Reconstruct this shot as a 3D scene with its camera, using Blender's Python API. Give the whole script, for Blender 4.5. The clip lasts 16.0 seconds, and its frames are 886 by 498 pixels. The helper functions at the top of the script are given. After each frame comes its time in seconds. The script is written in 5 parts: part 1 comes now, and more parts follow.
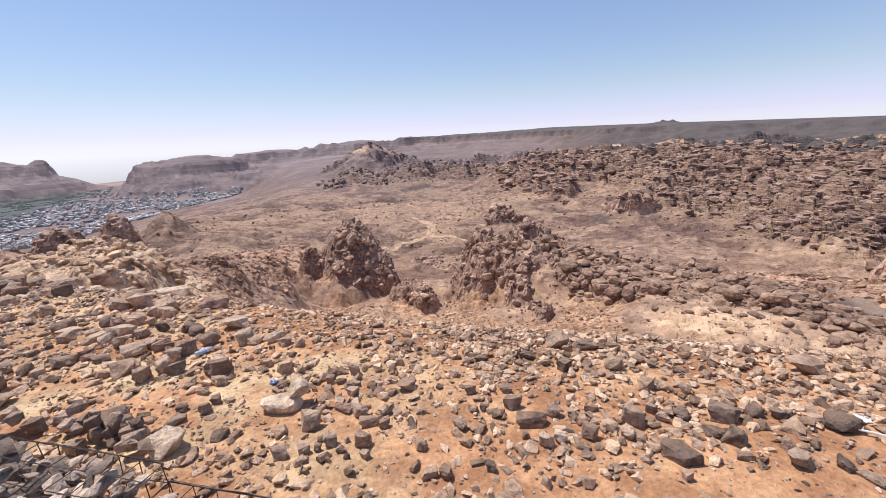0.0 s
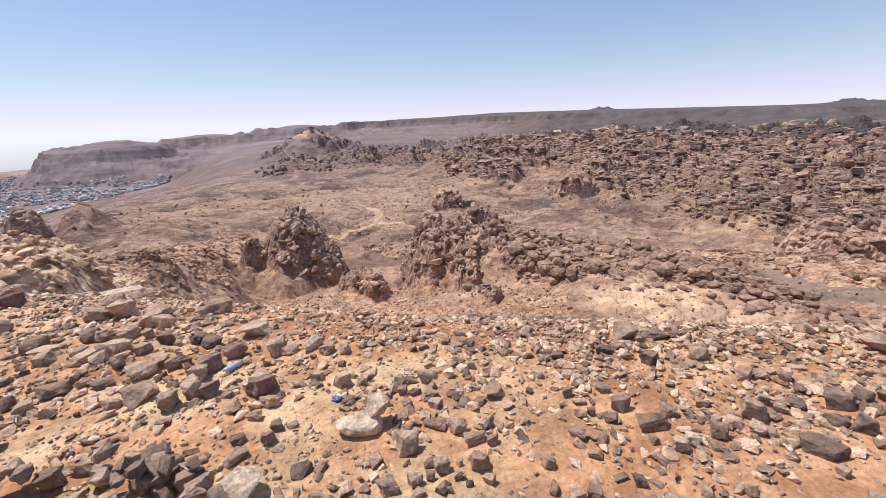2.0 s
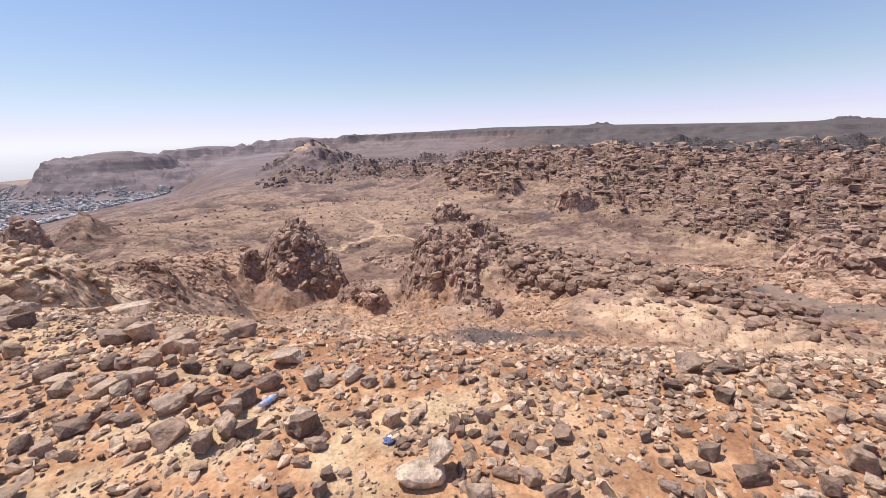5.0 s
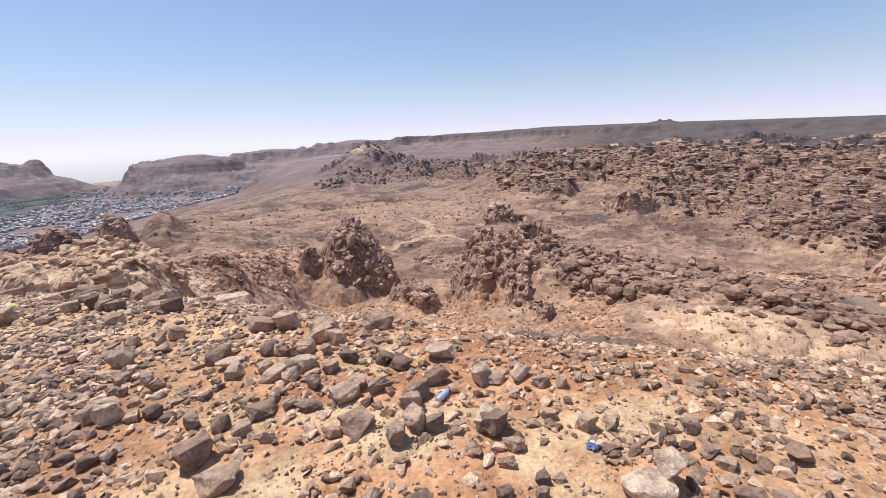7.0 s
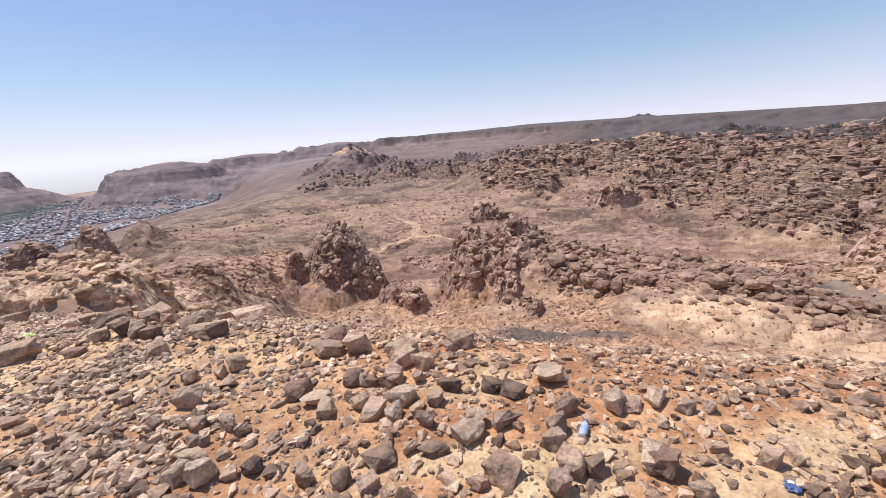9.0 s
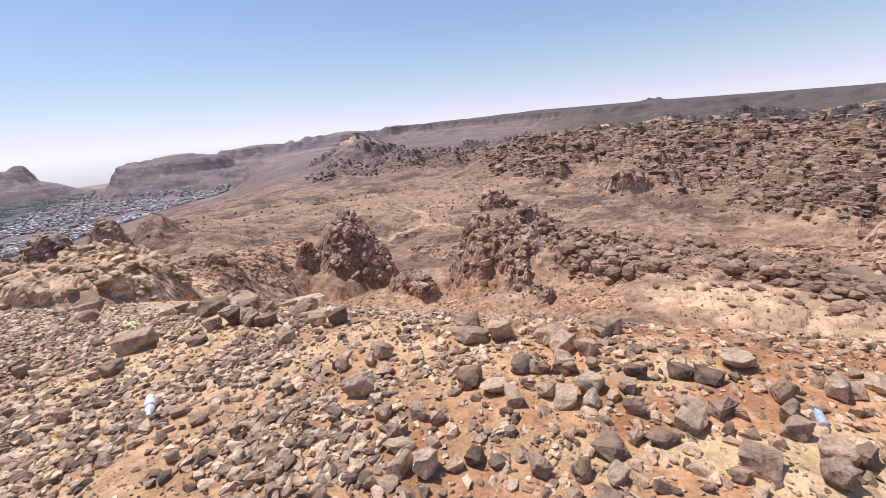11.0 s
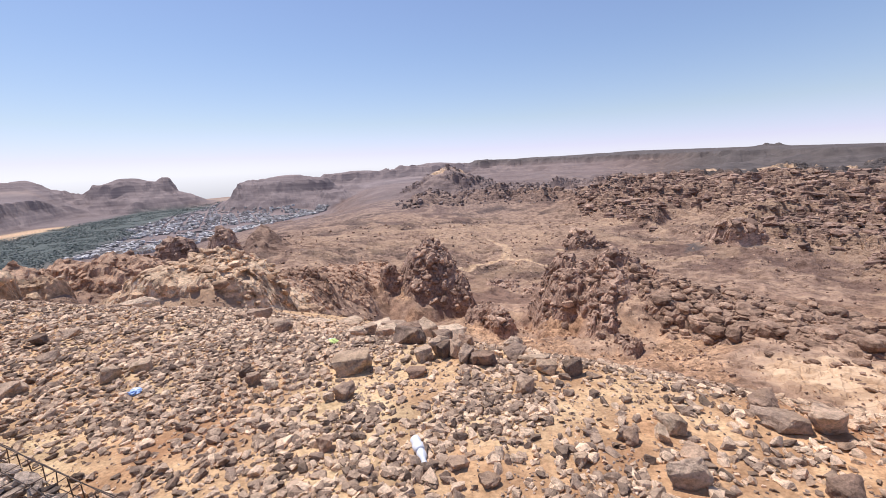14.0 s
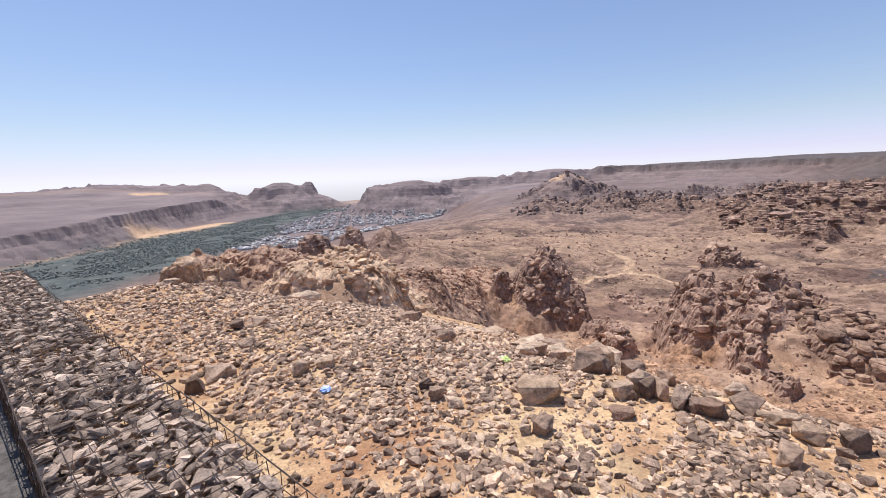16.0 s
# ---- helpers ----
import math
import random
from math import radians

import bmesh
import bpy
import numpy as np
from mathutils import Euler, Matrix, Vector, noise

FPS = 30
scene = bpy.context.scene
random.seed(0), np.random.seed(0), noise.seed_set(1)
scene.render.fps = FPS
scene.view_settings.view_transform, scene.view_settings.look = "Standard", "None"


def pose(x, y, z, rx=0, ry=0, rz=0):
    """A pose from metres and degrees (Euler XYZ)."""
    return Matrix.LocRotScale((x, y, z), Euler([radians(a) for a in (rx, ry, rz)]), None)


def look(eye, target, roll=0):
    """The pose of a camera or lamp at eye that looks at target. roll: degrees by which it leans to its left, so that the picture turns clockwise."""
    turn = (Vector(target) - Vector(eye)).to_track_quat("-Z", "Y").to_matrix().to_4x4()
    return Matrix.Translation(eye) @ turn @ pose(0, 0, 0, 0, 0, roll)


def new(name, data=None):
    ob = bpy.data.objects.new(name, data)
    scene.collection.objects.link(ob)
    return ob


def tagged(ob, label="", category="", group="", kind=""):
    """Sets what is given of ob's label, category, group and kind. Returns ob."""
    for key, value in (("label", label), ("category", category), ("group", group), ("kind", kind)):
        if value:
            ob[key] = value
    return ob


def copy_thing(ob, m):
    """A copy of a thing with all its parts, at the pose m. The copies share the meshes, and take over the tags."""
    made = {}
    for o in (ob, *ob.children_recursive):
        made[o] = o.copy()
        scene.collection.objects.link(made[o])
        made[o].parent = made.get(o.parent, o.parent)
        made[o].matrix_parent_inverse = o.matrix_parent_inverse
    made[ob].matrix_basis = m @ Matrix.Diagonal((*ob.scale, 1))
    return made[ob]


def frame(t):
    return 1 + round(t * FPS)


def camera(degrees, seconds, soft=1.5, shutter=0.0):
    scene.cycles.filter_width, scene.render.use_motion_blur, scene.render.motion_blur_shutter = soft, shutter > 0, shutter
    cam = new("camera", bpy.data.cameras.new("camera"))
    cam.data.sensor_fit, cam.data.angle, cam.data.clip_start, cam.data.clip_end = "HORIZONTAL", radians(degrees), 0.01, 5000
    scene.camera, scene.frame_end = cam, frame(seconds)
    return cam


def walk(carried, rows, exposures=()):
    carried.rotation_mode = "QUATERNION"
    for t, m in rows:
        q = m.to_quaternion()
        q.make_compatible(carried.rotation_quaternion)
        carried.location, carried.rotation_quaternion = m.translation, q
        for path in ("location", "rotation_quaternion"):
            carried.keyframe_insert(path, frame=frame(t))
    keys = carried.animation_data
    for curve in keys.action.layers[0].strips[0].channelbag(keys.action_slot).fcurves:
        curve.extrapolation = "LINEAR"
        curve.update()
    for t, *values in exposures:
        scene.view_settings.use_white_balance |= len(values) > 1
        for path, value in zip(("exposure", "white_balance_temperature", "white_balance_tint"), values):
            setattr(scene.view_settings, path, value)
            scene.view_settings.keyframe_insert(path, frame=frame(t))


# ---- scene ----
# Camera: a phone held at chest height behind a stone-filled wire basket, carried to the left along the rim.
cam = camera(93.4, 16.0, soft=0.55)
ROWS = [  # seconds, eye x y z, yaw to the left, pitch, roll
    (0, 0.000, -0.000, 1.600, 0.00, -14.81, -3.00),
    (0.5, -0.266, 0.072, 1.596, -2.02, -15.66, -2.55),
    (1, -0.458, 0.110, 1.599, -3.91, -16.33, -2.33),
    (1.5, -0.653, 0.270, 1.587, -5.85, -16.85, -2.33),
    (2, -0.820, 0.370, 1.592, -7.26, -17.05, -2.69),
    (2.5, -0.994, 0.436, 1.587, -8.63, -16.87, -3.20),
    (3, -1.064, 0.551, 1.591, -10.74, -16.31, -3.50),
    (3.2, -1.056, 0.574, 1.608, -11.40, -16.13, -3.53),
    (5.3, -1.194, 0.652, 1.621, -5.57, -15.10, -1.77),
    (5.5, -1.263, 0.660, 1.611, -3.59, -14.96, -2.10),
    (6, -1.463, 0.634, 1.610, -1.08, -14.66, -2.62),
    (6.5, -1.666, 0.715, 1.583, 0.07, -14.65, -3.08),
    (7, -1.943, 0.821, 1.568, -0.35, -14.90, -3.00),
    (7.5, -2.174, 0.857, 1.554, -0.99, -15.33, -2.79),
    (8, -2.369, 0.937, 1.569, -1.52, -15.13, -3.12),
    (8.2, -2.434, 0.997, 1.583, -1.48, -14.96, -3.46),
    (10.3, -3.448, 1.346, 1.655, -3.27, -15.84, -5.93),
    (10.5, -3.578, 1.361, 1.646, -2.58, -16.12, -5.94),
    (11, -3.845, 1.358, 1.642, -0.96, -16.51, -5.48),
    (11.5, -4.127, 1.419, 1.630, 0.74, -16.70, -4.89),
    (12, -4.388, 1.495, 1.650, 2.30, -16.76, -4.37),
    (12.5, -4.634, 1.494, 1.655, 3.84, -16.28, -3.81),
    (13, -4.884, 1.536, 1.662, 5.37, -15.11, -3.51),
    (13.5, -5.130, 1.650, 1.683, 7.36, -13.26, -3.01),
    (14, -5.330, 1.682, 1.697, 9.86, -11.40, -2.51),
    (14.5, -5.577, 1.661, 1.716, 12.94, -9.63, -1.93),
    (15, -5.818, 1.702, 1.717, 17.86, -8.35, -1.50),
    (15.5, -6.022, 1.840, 1.722, 22.64, -8.83, -1.88),
    (16, -6.131, 1.849, 1.717, 25.44, -9.92, -2.36),
]


def eye_pose(x, y, z, yaw, pitch, roll):
    a, b = radians(yaw), radians(pitch)
    ahead = Vector((-math.sin(a) * math.cos(b), math.cos(a) * math.cos(b), math.sin(b)))
    return look((x, y, z), Vector((x, y, z)) + ahead * 10, roll)


walk(cam, [(row[0], eye_pose(*row[1:])) for row in ROWS], [(0.0, 0.0, 6230, 15.5), (16.0, 0.0, 6230, 15.5)])

# ---- world and sun ----
SUN_AZ, SUN_EL = 58.0, 66.0  # degrees to the left of +y, and above the horizon
world = bpy.data.worlds.new("world")
scene.world = world
world.use_nodes = True
wn = world.node_tree.nodes
sky = wn.new("ShaderNodeTexSky")
sky.sky_type, sky.sun_disc = "NISHITA", False
sky.sun_elevation, sky.sun_rotation = radians(SUN_EL), radians(-SUN_AZ)
sky.altitude, sky.air_density, sky.dust_density, sky.ozone_density = 900, 1.25, 0.15, 2.5
wn["Background"].inputs["Strength"].default_value = 0.12
# dust-laden air: the horizon pales to a bluish white instead of yellow
wl = world.node_tree.links
split, join = wn.new("ShaderNodeSeparateColor"), wn.new("ShaderNodeCombineColor")
wl.new(sky.outputs["Color"], split.inputs[0])
for k, (gain, like, least) in enumerate(((0.97, 1, 0.61), (0.945, 0, 0.985), (1.045, 1, 1.165))):
    scaled, floor_, top_, thick, veil = (wn.new("ShaderNodeMath") for _ in range(5))
    scaled.operation, floor_.operation, top_.operation = "MULTIPLY", "MULTIPLY", "MAXIMUM"
    thick.operation, veil.operation = "MULTIPLY_ADD", "DIVIDE"
    scaled.inputs[1].default_value, floor_.inputs[1].default_value = gain, least
    thick.inputs[1].default_value, thick.inputs[2].default_value = 0.034, 0.825
    wl.new(split.outputs[k], scaled.inputs[0])
    wl.new(split.outputs[like], floor_.inputs[0])
    wl.new(scaled.outputs[0], top_.inputs[0])
    wl.new(floor_.outputs[0], top_.inputs[1])
    wl.new(top_.outputs[0], thick.inputs[0])
    wl.new(top_.outputs[0], veil.inputs[0])
    wl.new(thick.outputs[0], veil.inputs[1])
    wl.new(veil.outputs[0], join.inputs[k])
wl.new(join.outputs[0], wn["Background"].inputs["Color"])
sun_data = bpy.data.lights.new("sun", "SUN")
sun_data.energy, sun_data.angle, sun_data.color = 4.7, radians(0.5), (1.0, 0.95, 0.86)
sun = new("sun", sun_data)
sa, se = radians(SUN_AZ), radians(SUN_EL)
sun_from = Vector((-math.sin(sa) * math.cos(se), math.cos(sa) * math.cos(se), math.sin(se)))
sun.matrix_world = look(sun_from * 50, (0, 0, 0))


# ---- noise on the plan ----
def lattice(i, j, seed):
    h = (i.astype(np.int64) * 374761393 + j.astype(np.int64) * 668265263 + seed * 974634777) & 0xFFFFFFFF
    h = ((h ^ (h >> 13)) * 1274126177) & 0xFFFFFFFF
    return ((h ^ (h >> 16)) & 0xFFFFFF) / float(0x1000000)


def value_noise(x, y, seed=0):
    i, j = np.floor(x), np.floor(y)
    u, v = x - i, y - j
    u, v = u * u * u * (u * (6 * u - 15) + 10), v * v * v * (v * (6 * v - 15) + 10)
    a, b = lattice(i, j, seed), lattice(i + 1, j, seed)
    c, d = lattice(i, j + 1, seed), lattice(i + 1, j + 1, seed)
    return (a + (b - a) * u) * (1 - v) + (c + (d - c) * u) * v


def fbm(x, y, size, octaves=4, seed=0, ridged=False):
    out, amp, total = 0.0, 1.0, 0.0
    for o in range(octaves):
        n = value_noise(x / size + 17.3 * o, y / size - 9.1 * o, seed + o)
        n = 1 - np.abs(2 * n - 1) if ridged else n
        out, total = out + amp * n, total + amp
        x, y = 0.8 * x - 0.6 * y, 0.6 * x + 0.8 * y
        amp, size = amp * 0.5, size * 0.5
    return out / total


def cells(x, y, size, seed=0):
    """Blocks: a random number for the nearest cell, and how near its joint is (0 at the joint)."""
    x, y = x / size, y / size
    i, j = np.floor(x), np.floor(y)
    best, second, value = np.full(x.shape, 9.0), np.full(x.shape, 9.0), np.zeros(x.shape)
    for di in (-1, 0, 1):
        for dj in (-1, 0, 1):
            a, b = i + di, j + dj
            d = np.hypot(a + lattice(a, b, seed) - x, b + lattice(a, b, seed + 7) - y)
            nearer = d < best
            second = np.where(nearer, best, np.minimum(second, d))
            value = np.where(nearer, lattice(a, b, seed + 13), value)
            best = np.where(nearer, d, best)
    return value, second - best


def step(a, b, x):
    t = np.clip((x - a) / (b - a), 0, 1)
    return t * t * (3 - 2 * t)


# ---- the lie of the land ----
CX, CY = -3.0, 1.0  # the middle of the walk; azimuths count to the left of +y
REACH = np.log(np.array([6.0, 20, 60, 150, 300, 500, 800, 1300, 2000, 3000, 4900]))
PROFILES = []


def profile(azimuth, heights):
    """Heights of the land along REACH in one direction."""
    PROFILES.append((azimuth, heights))


profile(-110, (0, 0, -1, -2, -4, -8, -12, -10, -5, 0, 5))
profile(-80, (-1, -8, -26, -55, -80, -95, -98, -80, -40, -15, 0))
profile(-45, (-1.5, -11, -36, -72, -99, -114, -118, -90, -74, -66, -60))
profile(-30, (-1.5, -11, -36, -78, -104, -111, -111, -80, -70, -66, -60))
profile(-15, (-1, -11, -36, -82, -114, -120, -122, -101, -80, -84, -90))
profile(0, (-1, -10, -36, -80, -119, -127, -126, -117, -108, -108, -115))
profile(15, (-1, -9, -33, -72, -113, -124, -123, -116, -114, -122, -120))
profile(30, (-0.4, -7, -26, -50, -78, -97, -118, -147, -197, -256, -216))
profile(45, (-0.2, -5, -17, -38, -62, -92, -142, -222, -258, -262, -240))
profile(60, (-0.1, -2.6, -14, -44, -100, -150, -215, -252, -262, -220, -98))
profile(75, (0, -3.0, -20, -60, -120, -170, -225, -254, -258, -103, -30))
profile(110, (0, 0, -3, -10, -30, -60, -90, -110, -100, -60, -10))
P_AZ = np.array([p[0] for p in PROFILES], float)
P_Z = np.array([p[1] for p in PROFILES], float)


def polar(x, y):
    dx, dy = x - CX, y - CY
    return np.hypot(dx, dy), np.degrees(np.arctan2(-dx, dy))


def place(az, r):
    return CX - r * math.sin(radians(az)), CY + r * math.cos(radians(az))


def profile_z(r, az):
    a = np.clip(az, P_AZ[0], P_AZ[-1] - 1e-6)
    k = np.clip(np.searchsorted(P_AZ, a, side="right") - 1, 0, len(P_AZ) - 2)
    u = (a - P_AZ[k]) / (P_AZ[k + 1] - P_AZ[k])
    u = u * u * (3 - 2 * u)
    lr = np.log(np.clip(r, 6.001, 4899))
    m = np.clip(np.searchsorted(REACH, lr, side="right") - 1, 0, len(REACH) - 2)
    v = (lr - REACH[m]) / (REACH[m + 1] - REACH[m])
    z0 = P_Z[k, m] * (1 - v) + P_Z[k, m + 1] * v
    z1 = P_Z[k + 1, m] * (1 - v) + P_Z[k + 1, m + 1] * v
    z = z0 * (1 - u) + z1 * u
    back = step(110, 140, np.abs(az))
    return z * (1 - back)


EDGE_X = (-30, -15, -12, -7.7, -5.75, -4, -2.4, -0.5, 1, 3, 8)
EDGE_Y = (9.0, 7.6, 7.2, 6.2, 5.8, 5.2, 4.5, 3.75, 3.3, 2.7, 1.2)


def rim_z(x, y):
    """The stony top of the rim and the slope just below it."""
    s = (y - np.interp(x, EDGE_X, EDGE_Y)) * 0.93
    fall = np.where(s > -0.6, (np.clip(s, -0.6, None) + 0.6) ** 2 / 2.4, 0.0)
    fall = np.where(s > 0.6, s, fall)
    z = -0.035 * np.clip(-x - 4.5, 0, 8) - 0.04 * np.clip(y - 3.2, 0, 3)
    z = z - fall * np.interp(x, (-16, -12, -7, -4, 0, 4), (0.5, 0.38, 0.47, 0.6, 0.66, 0.72))
    z = z - 0.5 * np.clip(-x - 15.5, 0, None) ** 2 / (4 + np.clip(-x - 15.5, 0, None))
    z = z + 0.05 * (fbm(x, y, 1.7, 3, 3) - 0.5) + 0.02 * (fbm(x, y, 0.23, 3, 5) - 0.5)
    return z


HILLS = []


def hill(azimuth, reach, top, half_width, half_depth, cliff):
    """A hill or rock that stands out of the land; cliff: the share of its height that stands steep."""
    HILLS.append((azimuth, reach, top, half_width, half_depth, cliff))


hill(12.2, 345, -61, 29, 32, 0.12)  # the dark crag in the middle
hill(18.0, 342, -82, 8, 13, 0.5)  # its shoulder
hill(8.4, 334, -92, 14, 18, 0.4)
hill(2.6, 275, -104, 11, 20, 0.6)  # the leaning fin at its foot
hill(5.2, 290, -101, 12, 18, 0.5)
hill(-6.2, 306, -73, 19, 34, 0.3)  # the broad crag beside it
hill(-13.2, 306, -67, 30, 36, 0.3)
hill(-11.3, 258, -95, 8, 22, 0.7)  # its pillar
hill(-14.6, 226, -101, 7, 12, 0.6)
hill(-20.0, 288, -80, 38, 40, 0.3)  # the ridge of boulders
hill(-28.0, 276, -85, 42, 40, 0.3)
hill(-35.0, 266, -86, 40, 34, 0.3)
hill(-41.0, 256, -85, 38, 28, 0.3)
hill(-34.0, 214, -82, 34, 40, 0.0)  # the pale dome of bare sandstone
hill(-43.0, 206, -78, 40, 40, 0.0)
hill(-47.0, 335, -97, 44, 30, 0.2)  # dark broken ground behind it
hill(-54.0, 320, -92, 44, 30, 0.2)
hill(-8.4, 655, -110, 20, 26, 0.6)  # a knob on the plain
hill(-9.2, 610, -116, 26, 18, 0.6)
hill(-25.6, 625, -100, 34, 20, 0.6)  # a dark tower at the foot of the highland
hill(-52.5, 405, -86, 32, 24, 0.6)
hill(38.0, 520, -66, 17, 22, 0.7)  # the dark knob before the town
hill(43.0, 640, -80, 30, 26, 0.6)
hill(48.5, 215, -32, 26, 24, 0.4)  # brown crags on the shoulder
hill(52.8, 250, -35, 22, 24, 0.4)
hill(56.5, 190, -27, 16, 20, 0.4)
hill(50.0, 330, -58, 40, 30, 0.3)
hill(57.0, 300, -60, 40, 30, 0.3)
hill(33.4, 640, -71, 26, 30, 0.1)
hill(40.0, 105, -17, 20, 18, 0.4)  # tan outcrop below the rim
hill(34.5, 125, -29, 16, 22, 0.4)
hill(46.0, 112, -23, 14, 18, 0.4)
hill(30.0, 260, -64, 36, 40, 0.3)
hill(32.0, 185, -42, 24, 26, 0.3)
hill(27.0, 340, -82, 40, 36, 0.2)
hill(24.0, 250, -74, 18, 24, 0.3)
hill(20.5, 470, -108, 34, 30, 0.3)
hill(25.0, 620, -108, 40, 30, 0.2)
hill(12.0, 760, -116, 60, 30, 0.1)
hill(59.0, 62, -8.6, 4.5, 5, 0.5)  # tan boulders on the shoulder
hill(55.5, 66, -10, 4.5, 5, 0.5)
hill(-27.8, 4300, 52, 105, 90, 0.4)  # cones on the plateau
hill(-51.0, 4200, 18, 110, 90, 0.2)
hill(8.7, 1900, -8, 130, 220, 0.0)  # the hill with the white cap
hill(12.6, 1800, -82, 70, 150, 0.3)
hill(4.6, 1800, -84, 70, 150, 0.3)
MESAS = (  # azimuth, reach, top, half width, half depth, share of flat top
    (29.6, 3500, -24, 400, 420, 0.70),
    (34.2, 3450, -62, 90, 200, 0.7),
    (24.0, 3000, -130, 120, 200, 0.6),
    (46.0, 4450, 2, 420, 400, 0.62),
    (42.6, 4450, 0, 60, 100, 0.7),
    (58.0, 4600, -10, 500, 300, 0.6),
    (21.0, 4700, -22, 470, 200, 0.7),
    (10.6, 4640, 30, 430, 200, 0.75),
    (72.0, 4600, 0, 600, 250, 0.6),
)


def arc(r, az, points, width):
    """1 on a band of that half width along points of (azimuth, reach), 0 away from it."""
    x, y = CX - r * np.sin(np.radians(az)), CY + r * np.cos(np.radians(az))
    best = np.full(x.shape, 1e9)
    for (a0, r0), (a1, r1) in zip(points, points[1:]):
        (x0, y0), (x1, y1) = place(a0, r0), place(a1, r1)
        t = np.clip(((x - x0) * (x1 - x0) + (y - y0) * (y1 - y0)) / ((x1 - x0) ** 2 + (y1 - y0) ** 2), 0, 1)
        best = np.minimum(best, np.hypot(x - x0 - t * (x1 - x0), y - y0 - t * (y1 - y0)))
    return step(width * 1.3, width * 0.7, best)


def cliff_foot(az):
    return np.interp(az, (50, 53, 56, 58, 66, 72, 80, 95), (3900, 3500, 3250, 3000, 2320, 2130, 2000, 1900))


GROVES = (((78, 1560), (70, 1760), (63, 1960), (57, 2250), (54, 2520)), 350), (((53, 2640), (47, 3250), (42.8, 3800), (40, 4300)), 230)


def oasis(r, az, share=1.0):
    return np.maximum(*(arc(r, az, line, width * share) for line, width in GROVES))


def terrain(x, y, masks=False, fine=1.0):
    r, az = polar(x, y)
    w = step(-0.5, 6, y - np.interp(x, EDGE_X, EDGE_Y) + 2.0 * step(10, 30, r))
    w = step(12, 36, r) * np.maximum(w, step(-15, -24, x))
    z = rim_z(x, np.clip(y, -40, 60)) * (1 - w) + profile_z(r, az) * w
    far = step(40, 140, r)
    gully = fbm(x, y, 90, 4, 11, True)
    # rolling and gullied plain
    z = z + far * step(1800, 900, r) * (8 * (gully - 0.55) + 3 * (fbm(x, y, 22, 3, 12) - 0.5))
    z = z + step(30, 60, r) * step(400, 250, r) * 2.6 * (fbm(x, y, 9, 4, 14, True) - 0.5)
    z = z + step(330, 520, r) * step(1500, 1200, r) * step(40, 34, az) * (13 * (fbm(x, y, 170, 5, 19, True) - 0.55) + 5 * (fbm(x, y, 45, 4, 20, True) - 0.55))
    rough = step(70, 130, r) * step(900, 500, r) * (1 - 0.75 * arc(r, az, ((-33, 210), (-52, 190)), 34))
    z = z + fine * rough * (5.0 * (fbm(x, y, 26, 5, 15, True) - 0.55) + 2.6 * (fbm(x, y, 7, 3, 16) - 0.5))
    # the wide valley with the town, and the cliff beyond it
    valley = step(21, 27, az) * step(1500, 2300, r)
    z = z * (1 - valley) + np.minimum(z, -258 + 175 * step(3900, 4850, r) * step(48, 44, az)) * valley
    foot = cliff_foot(az) + 150 * (fbm(x, y, 260, 4, 61, True) - 0.5) + 60 * (fbm(x, y, 70, 3, 63, True) - 0.5)
    up = step(50, 54, az) * step(120, 100, az) * step(1500, 1850, r)
    talus, wall = step(0, 230, r - foot), step(190, 235, r - foot)
    top = np.interp(az, (54, 66, 72, 95), (-112, -146, -172, -190)) + step(0, 1, (r - foot) / 2300) * 165
    z = z * (1 - up) + up * np.where(r < foot, np.minimum(z, -258), -258 + (top + 258) * (0.62 * talus + 0.38 * wall))
    cliff = up * step(0, 40, r - foot)
    # worn hills between the highland and the plateau
    z = z + step(1600, 2200, r) * step(16, 9, az) * step(-115, -95, az) * 60 * (fbm(x, y, 340, 5, 64, True) - 0.55)
    # the dark lava plateau along the horizon, with its worn edge
    edge = np.interp(az, (-60, -45, -30, -20, -10, 6), (2050, 2150, 2450, 3000, 3700, 4150)) + 420 * (fbm(x, y, 420, 5, 62, True) - 0.5)
    high = np.interp(az, (-60, -46, -28, -15, 4, 6), (0.0, 0.0, 0.0085, 0.0125, 0.0125, 0.011)) * 4600 * np.clip(r / 4600, 0.5, 1)
    table = step(6.4, 5.0, az) * step(-120, -100, az)
    z = z + np.maximum(high - z, 0) * table * (0.5 * step(0, 420, r - edge) + 0.3 * step(330, 420, r - edge) + 0.2 * step(400, 1500, r - edge))
    plateau = table * step(300, 430, r - edge)
    rock = np.zeros_like(r)
    for haz, hr, top, a, b, p in HILLS:
        hx, hy = place(haz, hr)
        near = np.abs(x - hx) + np.abs(y - hy) < 6 * (a + b)
        if not near.any():
            continue
        xx, yy = x[near], y[near]
        c, s = math.cos(radians(haz)), math.sin(radians(haz))
        u, v = ((xx - hx) * c + (yy - hy) * s) / a, (-(xx - hx) * s + (yy - hy) * c) / b
        d = np.hypot(u, v) * (0.72 + 0.56 * fbm(xx, yy, a * 0.9, 3, int(hr) % 97))
        base = z[near]
        body = p * step(1.2, 0.5, d) + (1 - p) * (1 - np.clip(d / 1.45, 0, 1) ** 1.25)
        z[near] = base + np.maximum(top - base, 0) * body
        rock[near] = np.maximum(rock[near], step(1.15, 0.7, d))
